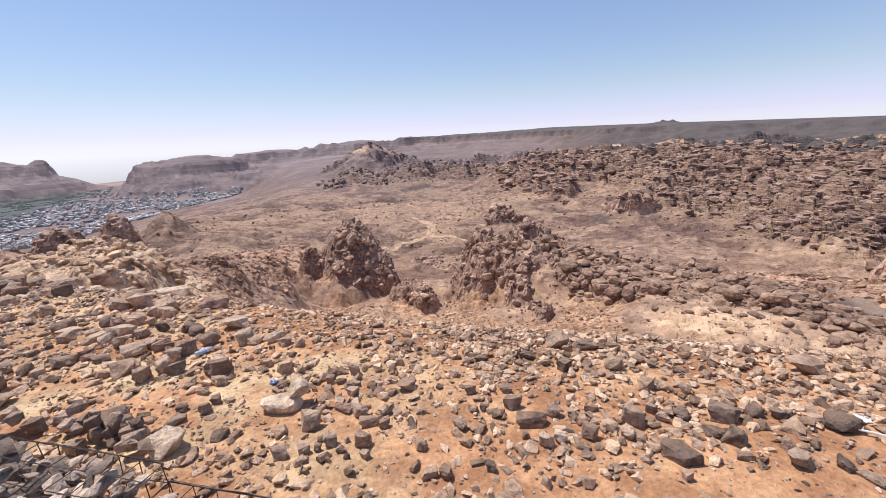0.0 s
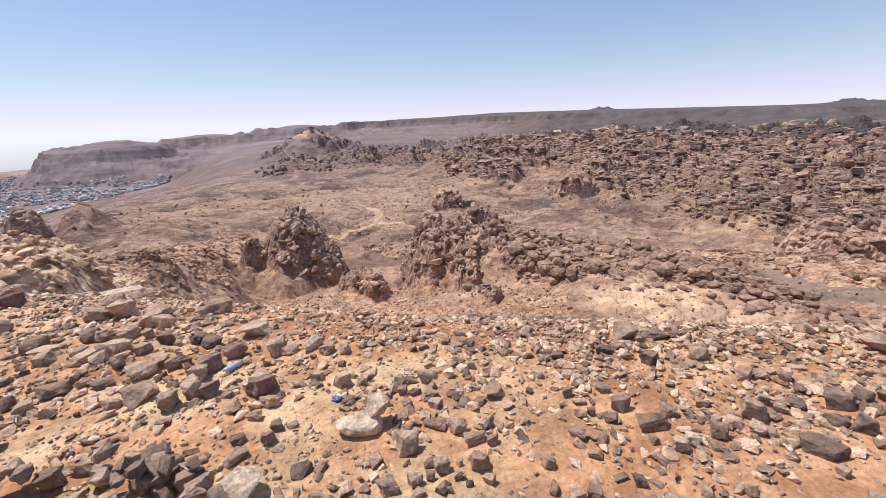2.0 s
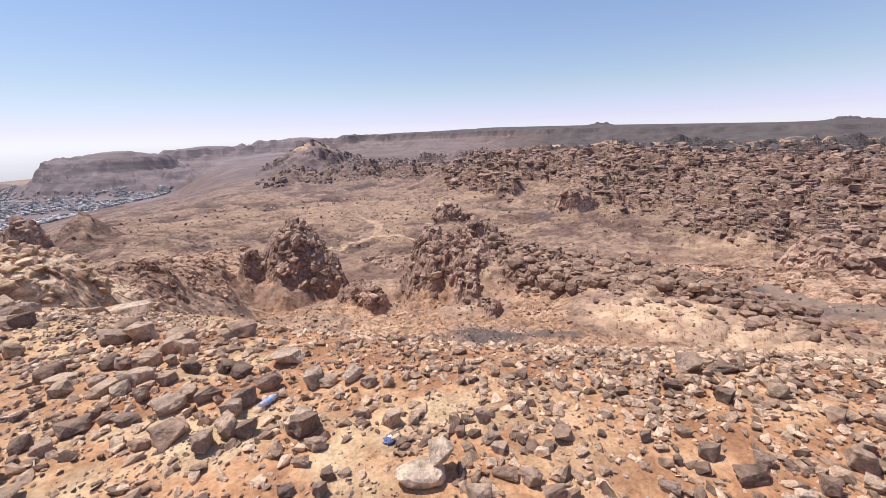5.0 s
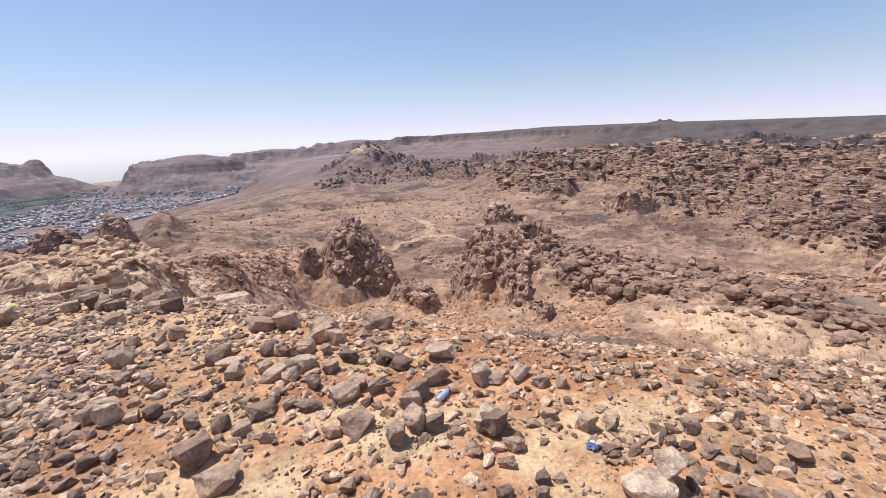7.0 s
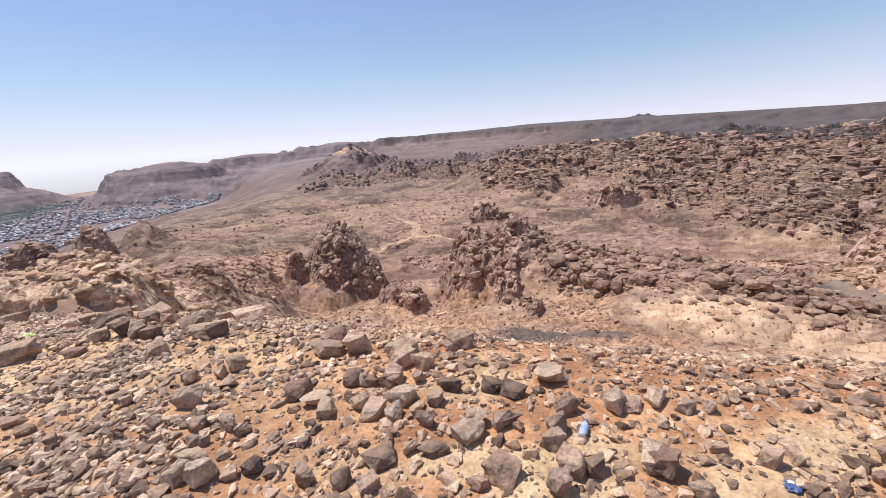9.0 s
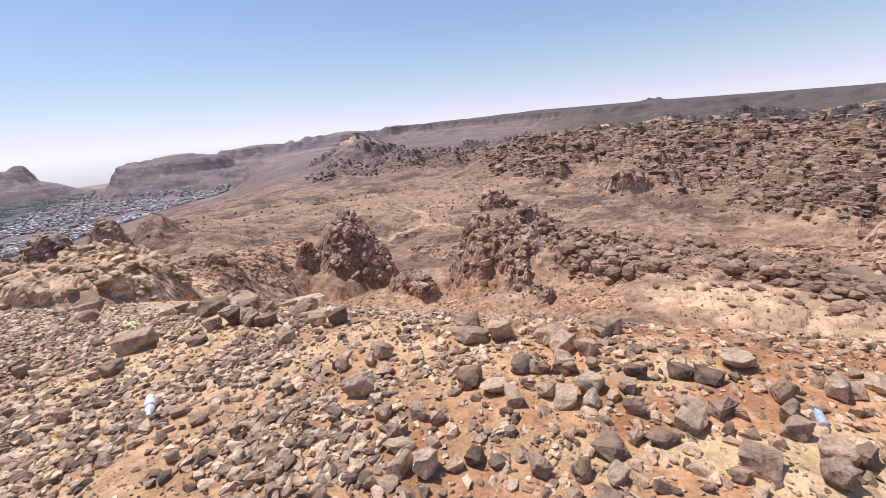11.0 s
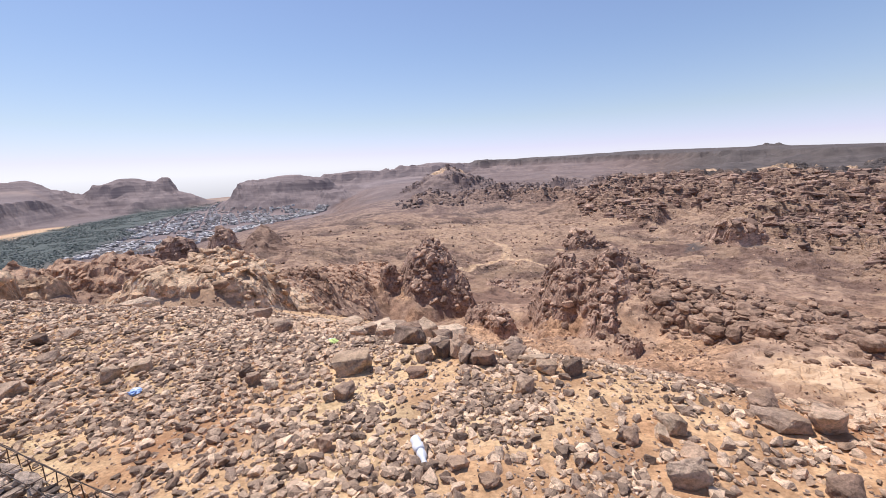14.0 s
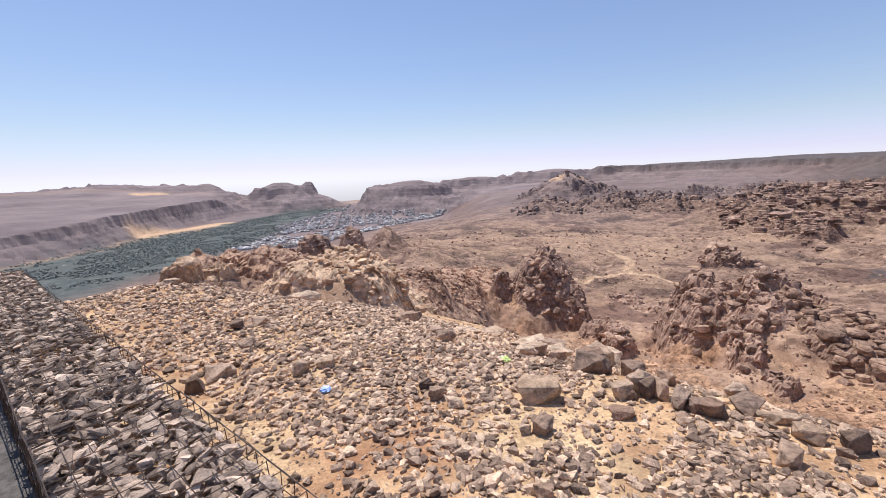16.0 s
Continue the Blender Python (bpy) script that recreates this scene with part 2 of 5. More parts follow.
    # ribs of bare rock in the plain
    ribs = np.maximum(step(0.53, 0.61, fbm(x, y, 38, 4, 17)), step(0.50, 0.58, fbm(x, y, 140, 4, 18)) * step(500, 700, r)) * step(70, 130, r) * step(1700, 1300, r)
    blocky = np.maximum(rock, 0.3 * ribs)
    rock = np.maximum(rock, 0.85 * ribs)
    mesa = np.zeros_like(r)
    for haz, hr, top, a, b, flat in MESAS:
        hx, hy = place(haz, hr)
        c, s = math.cos(radians(haz)), math.sin(radians(haz))
        u, v = ((x - hx) * c + (y - hy) * s) / a, (-(x - hx) * s + (y - hy) * c) / b
        d = np.hypot(u, v) * (0.72 + 0.56 * fbm(x, y, a * 0.6, 5, int(hr) % 89))
        shape = 0.46 * step(1.5, flat + 0.05, d) + 0.36 * step(flat + 0.2, flat - 0.03, d) + 0.18 * step(flat, 0, d + 0.5 * (fbm(x, y, a * 0.35, 4, 67) - 0.5))
        z = z + np.maximum(top - z, 0) * shape + 46 * (fbm(x, y, 130, 4, 68, True) - 0.5) * step(1.45, 1.1, d) * step(flat - 0.2, flat + 0.1, d)
        mesa = np.maximum(mesa, step(1.45, 1.2, d))
    # broken, bedded rock to the right, up to the dark plateau: rounded heads over level ledges, cut by clefts
    start = np.interp(az, (-60, -45, -37, -30, -24, -18, -13, -8), (385, 405, 450, 520, 600, 720, 820, 900)) + 60 * (fbm(x, y, 90, 3, 25) - 0.5)
    broken = step(0, 60, r - start) * step(-4, -12, az) * step(1750, 1350, r)
    ribs_far = step(1120, 1260, r + 120 * (fbm(x, y, 120, 3, 26) - 0.5)) * step(17, 12, az) * step(1950, 1700, r)
    broken = np.maximum(broken, ribs_far * step(0.36, 0.48, fbm(x, y, 110, 3, 27)))
    lumps = fbm(x, y, 150, 3, 21)
    broken = broken * step(0.22, 0.38, lumps + 0.16 * step(-18, -36, az))

    def heads(e, w):
        return np.sqrt(1 - (1 - np.clip(e / w, 0, 1)) ** 2)

    warp = 26 * (fbm(x, y, 60, 3, 31) - 0.5)
    v1, e1 = cells(x + warp, y - warp, 78, 22)
    v2, e2 = cells(x - warp * 0.6, y + warp * 0.5, 31, 23)
    v6, e6 = cells(x, y + 0.4 * warp, 13, 24)
    beds = 26 * v1 * heads(e1, 0.5) + 12 * v2 * heads(e2, 0.45) + 4.5 * v6 * heads(e6, 0.4) + 20 * (lumps - 0.42)
    z = z + broken * beds
    bed = 5.2 + 1.6 * fbm(x, y, 300, 2, 28)
    level = (z + 6 * fbm(x, y, 120, 2, 29)) / bed
    stepped = bed * (np.floor(level) + step(0.1, 0.6, level - np.floor(level))) - 6 * fbm(x, y, 120, 2, 29)
    z = z + 0.8 * broken * (stepped - z)
    rock = np.maximum(rock, broken)
    # crags: blocks of rock on the hills
    v5, e5 = cells(x + 10 * fbm(x, y, 30, 2, 44), y, 34, 43)
    z = z + rock * step(1300, 1600, r) * 24 * (v5 - 0.45) * step(0, 0.25, e5)
    crag = blocky * step(60, 110, r) * step(1200, 700, r)
    v3, e3 = cells(x, y, 10, 41)
    v4, e4 = cells(x, y, 4.2, 42)
    z = z + fine * crag * (2.8 * (v3 - 0.35) * heads(e3, 0.4) + 1.4 * v4 * heads(e4, 0.4))
    if not masks:
        return z
    wob = r * (1 + 0.25 * (fbm(x, y, 60, 3, 71) - 0.5))
    lava = np.maximum(plateau, step(1400, 1650, r + 700 * (fbm(x, y, 260, 4, 51) - 0.5) + 350 * step(-32, -45, az)) * step(-12, -24, az))
    lava = np.maximum(lava, arc(wob, az, ((-13, 168), (-19, 160), (-25, 158)), 9) * 0.8)
    lava = np.maximum(lava, arc(wob, az, ((-22, 585), (-28, 596)), 14) * 0.8)
    lava = np.maximum(lava, arc(wob, az, ((-44, 322), (-57, 300)), 32) * 0.95)
    pale = arc(wob, az, ((-34, 207), (-40, 203), (-52, 190)), 25) * (0.35 + 0.65 * step(0.36, 0.52, fbm(x * 0.5 + y * 0.4, y * 1.6 - x, 16, 4, 83)))
    pale = np.maximum(pale, arc(wob, az, ((-16, 292), (-22, 268), (-30, 250)), 9) * 0.7)
    pale = np.maximum(pale, arc(wob, az, ((35, 106), (47, 108)), 15) * 0.75)
    pale = np.maximum(pale, arc(wob, az, ((9, 500), (3, 535), (-6, 548)), 9))
    pale = np.maximum(pale, arc(wob, az, ((1.5, 545), (1, 600), (4, 720)), 6) * 0.8)
    pale = np.maximum(pale, arc(wob, az, ((24, 360), (21, 440), (20, 480)), 6) * 0.8)
    pale = np.maximum(pale, arc(wob, az, ((-38, 455), (-50, 430)), 9) * 0.6)
    pale = np.maximum(pale, step(0.62, 0.72, gully) * step(160, 300, r) * step(1100, 800, r) * step(32, 25, az) * 0.3)
    pale = np.maximum(pale, up * step(-170, -120, r - foot) * step(30, -10, r - foot) * step(2950, 2800, r) * 0.55)
    pale = np.maximum(pale, arc(r, az, ((60, 2780), (56, 2960), (53.0, 3180)), 120))
    pale = np.maximum(pale, step(25, 30, az) * step(3900, 4500, r) * 0.3 * (1 - mesa))
    pale = np.maximum(pale, arc(r, az, ((61, 4000), (59, 4080)), 60))
    pale = np.maximum(pale, 0.95 * arc(r, az, ((9.6, 1860), (7.8, 1880)), 62) * step(0.4, 0.55, fbm(x, y, 22, 3, 82)))
    flecks = step(0.62, 0.70, fbm(x, y, 60, 3, 81)) * step(1500, 1650, r) * step(2200, 2000, r) * step(-12, -20, az)
    pale = np.maximum(pale, flecks)
    green = oasis(r * (1 + 0.1 * (fbm(x, y, 90, 4, 91) - 0.5)), az) * (1 - mesa) * step(4100, 3900, r)
    # where distance haze is mixed into the colour of the far land
    haze_or_dust = np.maximum(np.maximum(mesa, cliff), step(2500, 3500, r) * step(2, 14, az))
    haze_or_dust = np.maximum(haze_or_dust, step(1250, 1700, r) * step(-26, -8, az) * step(26, 18, az) * 0.7)
    haze_or_dust = np.maximum(haze_or_dust, step(700, 1400, r) * step(-8, 4, az) * 0.35)
    haze_or_dust = np.maximum(haze_or_dust, np.maximum(step(25, 30, az) * step(3700, 4200, r), 0.85 * valley * step(1700, 1900, r) * step(55, 52, az)))
    haze_or_dust = np.maximum(haze_or_dust, table * step(1900, 3000, r) * 0.75 * step(-20, -6, az))
    return z, rock, lava, pale, green, haze_or_dust, broken


def grid_mesh(name, xs, ys, zs, layers=()):
    rows, cols = xs.shape
    n = np.arange(rows * cols).reshape(rows, cols)
    quads = np.stack([n[:-1, :-1], n[:-1, 1:], n[1:, 1:], n[1:, :-1]], -1).reshape(-1, 4)
    me = bpy.data.meshes.new(name)
    me.vertices.add(rows * cols)
    me.vertices.foreach_set("co", np.stack([xs, ys, zs], -1).astype(np.float32).ravel())
    me.loops.add(quads.size)
    me.loops.foreach_set("vertex_index", quads.astype(np.int32).ravel())
    me.polygons.add(len(quads))
    me.polygons.foreach_set("loop_start", np.arange(0, quads.size, 4, dtype=np.int32))
    for key, values in layers:
        me.attributes.new(key, "FLOAT", "POINT").data.foreach_set("value", values.astype(np.float32).ravel())
    me.update(calc_edges=True)
    me.shade_flat()
    return me


# ---- materials ----
def material(name, rough=0.9):
    m = bpy.data.materials.new(name)
    m.use_nodes = True
    b = m.node_tree.nodes["Principled BSDF"]
    b.inputs["Roughness"].default_value = rough
    b.inputs["Specular IOR Level"].default_value = 0.25
    return m, m.node_tree.nodes, m.node_tree.links, b


def noise_node(n, l, coords, scale, detail=6, rough=0.6):
    t = n.new("ShaderNodeTexNoise")
    t.inputs["Scale"].default_value, t.inputs["Detail"].default_value, t.inputs["Roughness"].default_value = scale, detail, rough
    l.new(coords, t.inputs["Vector"])
    return t.outputs["Fac"]


def ramp(n, l, fac, stops):
    r = n.new("ShaderNodeValToRGB")
    e = r.color_ramp.elements
    while len(e) < len(stops):
        e.new(0.5)
    for k, (p, c) in zip(e, stops):
        k.position, k.color = p, (*c, 1) if len(c) == 3 else c
    l.new(fac, r.inputs["Fac"])
    return r.outputs["Color"]


def mix(n, l, fac, a, b, mode="MIX"):
    m = n.new("ShaderNodeMix")
    m.data_type, m.blend_type = "RGBA", mode
    for sock, v in ((m.inputs["Factor"], fac), (m.inputs["A"], a), (m.inputs["B"], b)):
        if isinstance(v, (int, float)):
            sock.default_value = v
        elif isinstance(v, tuple):
            sock.default_value = (*v, 1)
        else:
            l.new(v, sock)
    return m.outputs["Result"]


def math_node(n, l, op, a, b=0.0):
    m = n.new("ShaderNodeMath")
    m.operation = op
    for sock, v in zip(m.inputs, (a, b)):
        if isinstance(v, (int, float)):
            sock.default_value = v
        else:
            l.new(v, sock)
    return m.outputs[0]


def ground_material():
    m, n, l, b = material("desert_ground", 0.95)
    pos = n.new("ShaderNodeNewGeometry")
    coords, normal = pos.outputs["Position"], pos.outputs["Normal"]
    up = n.new("ShaderNodeSeparateXYZ")
    l.new(normal, up.inputs[0])

    def layer(key):
        a = n.new("ShaderNodeAttribute")
        a.attribute_name = key
        return a.outputs["Fac"]

    # loose sand of the rim
    sand = ramp(n, l, noise_node(n, l, coords, 1.3, 6), ((0.36, (0.53, 0.272, 0.138)), (0.52, (0.66, 0.365, 0.186)), (0.68, (0.78, 0.515, 0.285))))
    sand = mix(n, l, layer("yellow"), sand, (0.78, 0.57, 0.33))
    red = ramp(n, l, noise_node(n, l, coords, 0.55, 6, 0.65), ((0.45, (0, 0, 0)), (0.62, (1, 1, 1))))
    sand = mix(n, l, math_node(n, l, "MULTIPLY", red, 0.7), sand, (0.47, 0.228, 0.112))
    soil = ramp(n, l, noise_node(n, l, coords, 2.6, 8, 0.72), ((0.44, (0.60, 0.55, 0.52)), (0.54, (1, 1, 1)), (0.66, (1.14, 1.15, 1.16))))
    sand = mix(n, l, 0.65, sand, soil, "MULTIPLY")
    grit = ramp(n, l, noise_node(n, l, coords, 38, 3), ((0.3, (0.62, 0.6, 0.58)), (0.6, (1, 1, 1))))
    sand = mix(n, l, 0.8, sand, grit, "MULTIPLY")
    road = ramp(n, l, noise_node(n, l, coords, 9, 6, 0.7), ((0.35, (0.075, 0.068, 0.062)), (0.6, (0.17, 0.152, 0.135))))
    sand = mix(n, l, layer("road"), sand, road)
    # plain and slopes below
    plain = ramp(n, l, noise_node(n, l, coords, 0.02, 8, 0.65), ((0.38, (0.35, 0.208, 0.126)), (0.5, (0.55, 0.34, 0.205)), (0.62, (0.74, 0.50, 0.315))))
    outer = ramp(n, l, noise_node(n, l, coords, 0.016, 8, 0.68), ((0.40, (0.14, 0.093, 0.073)), (0.5, (0.25, 0.167, 0.124)), (0.61, (0.42, 0.288, 0.205))))
    plain = mix(n, l, layer("outer"), plain, outer)
    speck = ramp(n, l, noise_node(n, l, coords, 0.35, 5, 0.7), ((0.38, (0.27, 0.24, 0.23)), (0.54, (1, 1, 1))))
    plain = mix(n, l, 0.8, plain, speck, "MULTIPLY")
    grains = ramp(n, l, noise_node(n, l, coords, 1.6, 4, 0.75), ((0.38, (0.5, 0.47, 0.45)), (0.52, (1, 1, 1)), (0.66, (1.25, 1.22, 1.2))))
    plain = mix(n, l, 0.7, plain, grains, "MULTIPLY")
    stain = ramp(n, l, noise_node(n, l, coords, 0.0055, 7, 0.62), ((0.46, (0, 0, 0)), (0.56, (1, 1, 1))))
    plain = mix(n, l, math_node(n, l, "MULTIPLY", stain, 0.85), plain, (0.19, 0.118, 0.09))
    zone = layer("plain")
    loose = mix(n, l, zone, sand, plain)
    # rock: pale on ledges, dark and varnished on faces
    beds = n.new("ShaderNodeMapping")
    beds.inputs["Scale"].default_value = (0.03, 0.03, 0.5)
    l.new(coords, beds.inputs["Vector"])
    face = ramp(n, l, noise_node(n, l, beds.outputs[0], 1.0, 6, 0.65), ((0.3, (0.16, 0.10, 0.078)), (0.5, (0.28, 0.18, 0.132)), (0.7, (0.44, 0.29, 0.20))))
    ledge = ramp(n, l, noise_node(n, l, coords, 0.09, 6), ((0.35, (0.25, 0.162, 0.118)), (0.6, (0.44, 0.298, 0.205))))
    flat = ramp(n, l, up.outputs["Z"], ((0.55, (0, 0, 0)), (0.88, (1, 1, 1))))
    rock = mix(n, l, flat, face, ledge)
    color = mix(n, l, layer("rock"), loose, rock)
    blotch = ramp(n, l, noise_node(n, l, coords, 0.11, 7, 0.72), ((0.41, (0.64, 0.58, 0.55)), (0.49, (1.05, 1.03, 1.01)), (0.62, (1.35, 1.32, 1.28))))
    color = mix(n, l, math_node(n, l, "MULTIPLY", zone, 0.85), color, blotch, "MULTIPLY")
    # far cliffs, mesas and valley floor in level beds, distance haze put into their colour
    far_beds = n.new("ShaderNodeMapping")
    far_beds.inputs["Scale"].default_value = (0.002, 0.002, 0.045)
    l.new(coords, far_beds.inputs["Vector"])
    hazed_rock = ramp(n, l, noise_node(n, l, far_beds.outputs[0], 1.0, 7, 0.6), ((0.34, (0.19, 0.146, 0.14)), (0.5, (0.25, 0.196, 0.185)), (0.66, (0.32, 0.252, 0.234))))
    color = mix(n, l, layer("haze_or_dust"), color, hazed_rock)
    lava = ramp(n, l, noise_node(n, l, coords, 0.012, 6), ((0.35, (0.10, 0.082, 0.075)), (0.65, (0.155, 0.126, 0.113))))
    color = mix(n, l, layer("lava"), color, lava)
    pale = ramp(n, l, noise_node(n, l, coords, 0.12, 7), ((0.38, (0.52, 0.335, 0.2)), (0.6, (0.75, 0.52, 0.33))))
    joints = n.new("ShaderNodeTexVoronoi")
    joints.feature = "DISTANCE_TO_EDGE"
    joints.inputs["Scale"].default_value = 0.16
    bent = n.new("ShaderNodeMapping")
    bent.inputs["Scale"].default_value, bent.inputs["Rotation"].default_value = (0.35, 1.0, 1.0), (0, 0, 0.9)
    l.new(coords, bent.inputs["Vector"])
    l.new(bent.outputs[0], joints.inputs["Vector"])
    pale = mix(n, l, 0.35, pale, ramp(n, l, joints.outputs["Distance"], ((0.0, (0.34, 0.28, 0.25)), (0.05, (1, 1, 1)))), "MULTIPLY")
    color = mix(n, l, layer("pale"), color, pale)
    # grove floor: green paled and greyed, haze included in the base colour
    hazy_crops = ramp(n, l, noise_node(n, l, coords, 0.03, 6), ((0.4, (0.10, 0.116, 0.106)), (0.62, (0.14, 0.152, 0.134)), (0.74, (0.34, 0.28, 0.23))))
    color = mix(n, l, layer("green"), color, hazy_crops)
    l.new(color, b.inputs["Base Color"])
    def relief(fac, distance, strength, before=None):
        bump = n.new("ShaderNodeBump")
        bump.inputs["Distance"].default_value = distance
        if isinstance(strength, float):
            bump.inputs["Strength"].default_value = strength
        else:
            l.new(strength, bump.inputs["Strength"])
        l.new(fac, bump.inputs["Height"])
        if before is not None:
            l.new(before, bump.inputs["Normal"])
        return bump.outputs[0]

    strata = n.new("ShaderNodeMapping")
    strata.inputs["Scale"].default_value = (0.018, 0.018, 0.33)
    l.new(coords, strata.inputs["Vector"])
    out = relief(noise_node(n, l, coords, 30, 5), 0.02, math_node(n, l, "SUBTRACT", 1.0, zone))
    near = math_node(n, l, "MULTIPLY", zone, math_node(n, l, "SUBTRACT", 1.0, layer("outer")))
    out = relief(noise_node(n, l, coords, 1.4, 7, 0.65), 0.55, near, out)
    out = relief(noise_node(n, l, coords, 0.22, 9, 0.68), 4.5, math_node(n, l, "MULTIPLY", layer("outer"), 0.9), out)
    out = relief(noise_node(n, l, strata.outputs[0], 1.0, 5, 0.6), 5.0, layer("beds"), out)
    l.new(out, b.inputs["Normal"])
    return m


GROUND = ground_material()

# ---- ground: one sheet from the rim to the horizon ----
def basket_line(x):
    """The outer edge of the wire baskets."""
    return 1.25 - 0.253 * x


def strip(x, y):
    """Bare yellow sand along the foot of the baskets."""
    return step(0.75, 0.35, y - basket_line(x) + 0.9 * (fbm(x, y, 0.7, 3, 109) - 0.5)) * step(-4.9, -5.8, x) * step(-11.5, -10.5, x)


rings = np.concatenate([[0.001], np.geomspace(0.3, 9, 90)[:-1], np.geomspace(9, 120, 60)[:-1], np.geomspace(120, 700, 260)[:-1],
                        np.geomspace(700, 2200, 200)[:-1], np.geomspace(2200, 4850, 75)])
angles = np.concatenate([np.linspace(-60, 80, 720)[:-1], np.linspace(80, 300, 40)])
RR, AA = np.meshgrid(rings, np.radians(angles), indexing="ij")
GX, GY = CX - RR * np.sin(AA), CY + RR * np.cos(AA)
GZ, ROCK, LAVA, PALE, GREEN, HAZED, BEDS = terrain(GX, GY, True)
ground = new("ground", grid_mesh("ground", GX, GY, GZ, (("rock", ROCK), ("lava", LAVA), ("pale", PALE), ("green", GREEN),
                                                        ("haze_or_dust", HAZED), ("beds", BEDS), ("yellow", np.maximum(0.9 * strip(GX, GY), np.maximum(0.55 * step(-2.8, -4.4, GX), 0.9 * step(0.53, 0.64, fbm(GX, GY * 1.6, 0.75, 4, 19)) * step(0.6, -1.0, GX)))), ("outer", step(280, 520, RR)), ("road", step(0.62, 0.72, 1.25 - 0.253 * GX - GY)), ("plain", step(14, 70, RR)))))
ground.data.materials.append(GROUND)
tagged(ground, "dry stony desert land of orange sand and brown rock", "ground", kind="structure")


# ---- building blocks ----
def part(name, me, mat, parent=None, label=""):
    """Links a mesh as one object; under a thing or a part where parent is given."""
    ob = new(name, me)
    if mat is not None and not me.materials:
        me.materials.append(mat)
    if parent is not None:
        ob.parent = parent
    return tagged(ob, label)


def thing(name, label, category, group="", m=None):
    ob = new(name)
    ob.empty_display_size = 0.1
    if m is not None:
        ob.matrix_world = m
    return tagged(ob, label, category, group)


def raw_mesh(name, verts, faces, smooth=False):
    me = bpy.data.meshes.new(name)
    me.from_pydata([tuple(v) for v in verts], [], [tuple(f) for f in faces])
    if smooth:
        me.polygons.foreach_set("use_smooth", [True] * len(me.polygons))
    me.update()
    return me


def hull(rng, points, boxy=4.0, bevel=0.0, flat_base=0.0, spread=0.25):
    """A broken stone: the hull of points strewn on a rounded block, in a box one unit wide, its edges worn."""
    bm = bmesh.new()
    for _ in range(points):
        v = rng.normal(size=3)
        v = v / (np.abs(v) ** boxy).sum() ** (1 / boxy)
        v = v * (1 - spread * rng.random())
        v[2] = max(v[2], -1 + flat_base)
        bm.verts.new(v * 0.5)
    done = bmesh.ops.convex_hull(bm, input=bm.verts)
    bmesh.ops.delete(bm, geom=list({g for g in done["geom_interior"] + done["geom_unused"] if isinstance(g, bmesh.types.BMVert)}), context="VERTS")
    bmesh.ops.dissolve_limit(bm, angle_limit=radians(14), verts=bm.verts, edges=bm.edges)
    if bevel:
        bmesh.ops.bevel(bm, geom=list(bm.edges), offset=bevel, segments=2, profile=0.6, affect="EDGES", clamp_overlap=True)
    bmesh.ops.triangulate(bm, faces=bm.faces)
    bm.verts.index_update()
    verts = np.array([v.co[:] for v in bm.verts])
    low, high = verts.min(0), verts.max(0)
    verts = (verts - (low + high) / 2) / (high - low)
    tris = np.array([[v.index for v in f.verts] for f in bm.faces])
    bm.free()
    return verts, tris


def block(rng, jitter, extra, wear=0.022):
    """A broken block: the hull of eight loose corners and some points between them."""
    bm = bmesh.new()
    for sx in (-1, 1):
        for sy in (-1, 1):
            for sz in (-1, 1):
                bm.verts.new((sx * (0.5 - jitter * rng.random()), sy * (0.5 - jitter * rng.random()), sz * (0.5 - jitter * rng.random() * (1.0 if sz > 0 else 0.5))))
    for _ in range(extra):
        v = rng.normal(size=3)
        bm.verts.new(v / np.linalg.norm(v) * 0.56)
    done = bmesh.ops.convex_hull(bm, input=bm.verts)
    bmesh.ops.delete(bm, geom=list({g for g in done["geom_interior"] + done["geom_unused"] if isinstance(g, bmesh.types.BMVert)}), context="VERTS")
    if wear:
        bmesh.ops.dissolve_limit(bm, angle_limit=radians(9), verts=bm.verts, edges=bm.edges)
        bmesh.ops.bevel(bm, geom=list(bm.edges), offset=wear, segments=1, affect="EDGES", clamp_overlap=True)
    bmesh.ops.triangulate(bm, faces=bm.faces)
    bm.verts.index_update()
    verts = np.array([v.co[:] for v in bm.verts])
    low, high = verts.min(0), verts.max(0)
    out = (verts - (low + high) / 2) / (high - low), np.array([[v.index for v in f.verts] for f in bm.faces])
    bm.free()
    return out


def chip(rng, template, rough, levels=2):
    """A broken stone with finer facets: its long edges split and pushed about."""
    bm = bmesh.new()
    verts = [bm.verts.new(v) for v in template[0]]
    for t in template[1]:
        bm.faces.new([verts[i] for i in t])
    off = Vector(rng.random(3) * 90)
    for level in range(levels):
        long = [e for e in bm.edges if e.calc_length() > 0.34 / (level + 1)]
        bmesh.ops.subdivide_edges(bm, edges=long, cuts=1)
        bmesh.ops.triangulate(bm, faces=bm.faces)
    for v in bm.verts:
        p = v.co
        v.co = p * (1 + rough * (noise.noise(p * 3.1 + off) + 0.6 * noise.noise(p * 7.3 + off)))
    bm.verts.index_update()
    out = np.array([v.co[:] for v in bm.verts]), np.array([[v.index for v in f.verts] for f in bm.faces])
    bm.free()
    return out


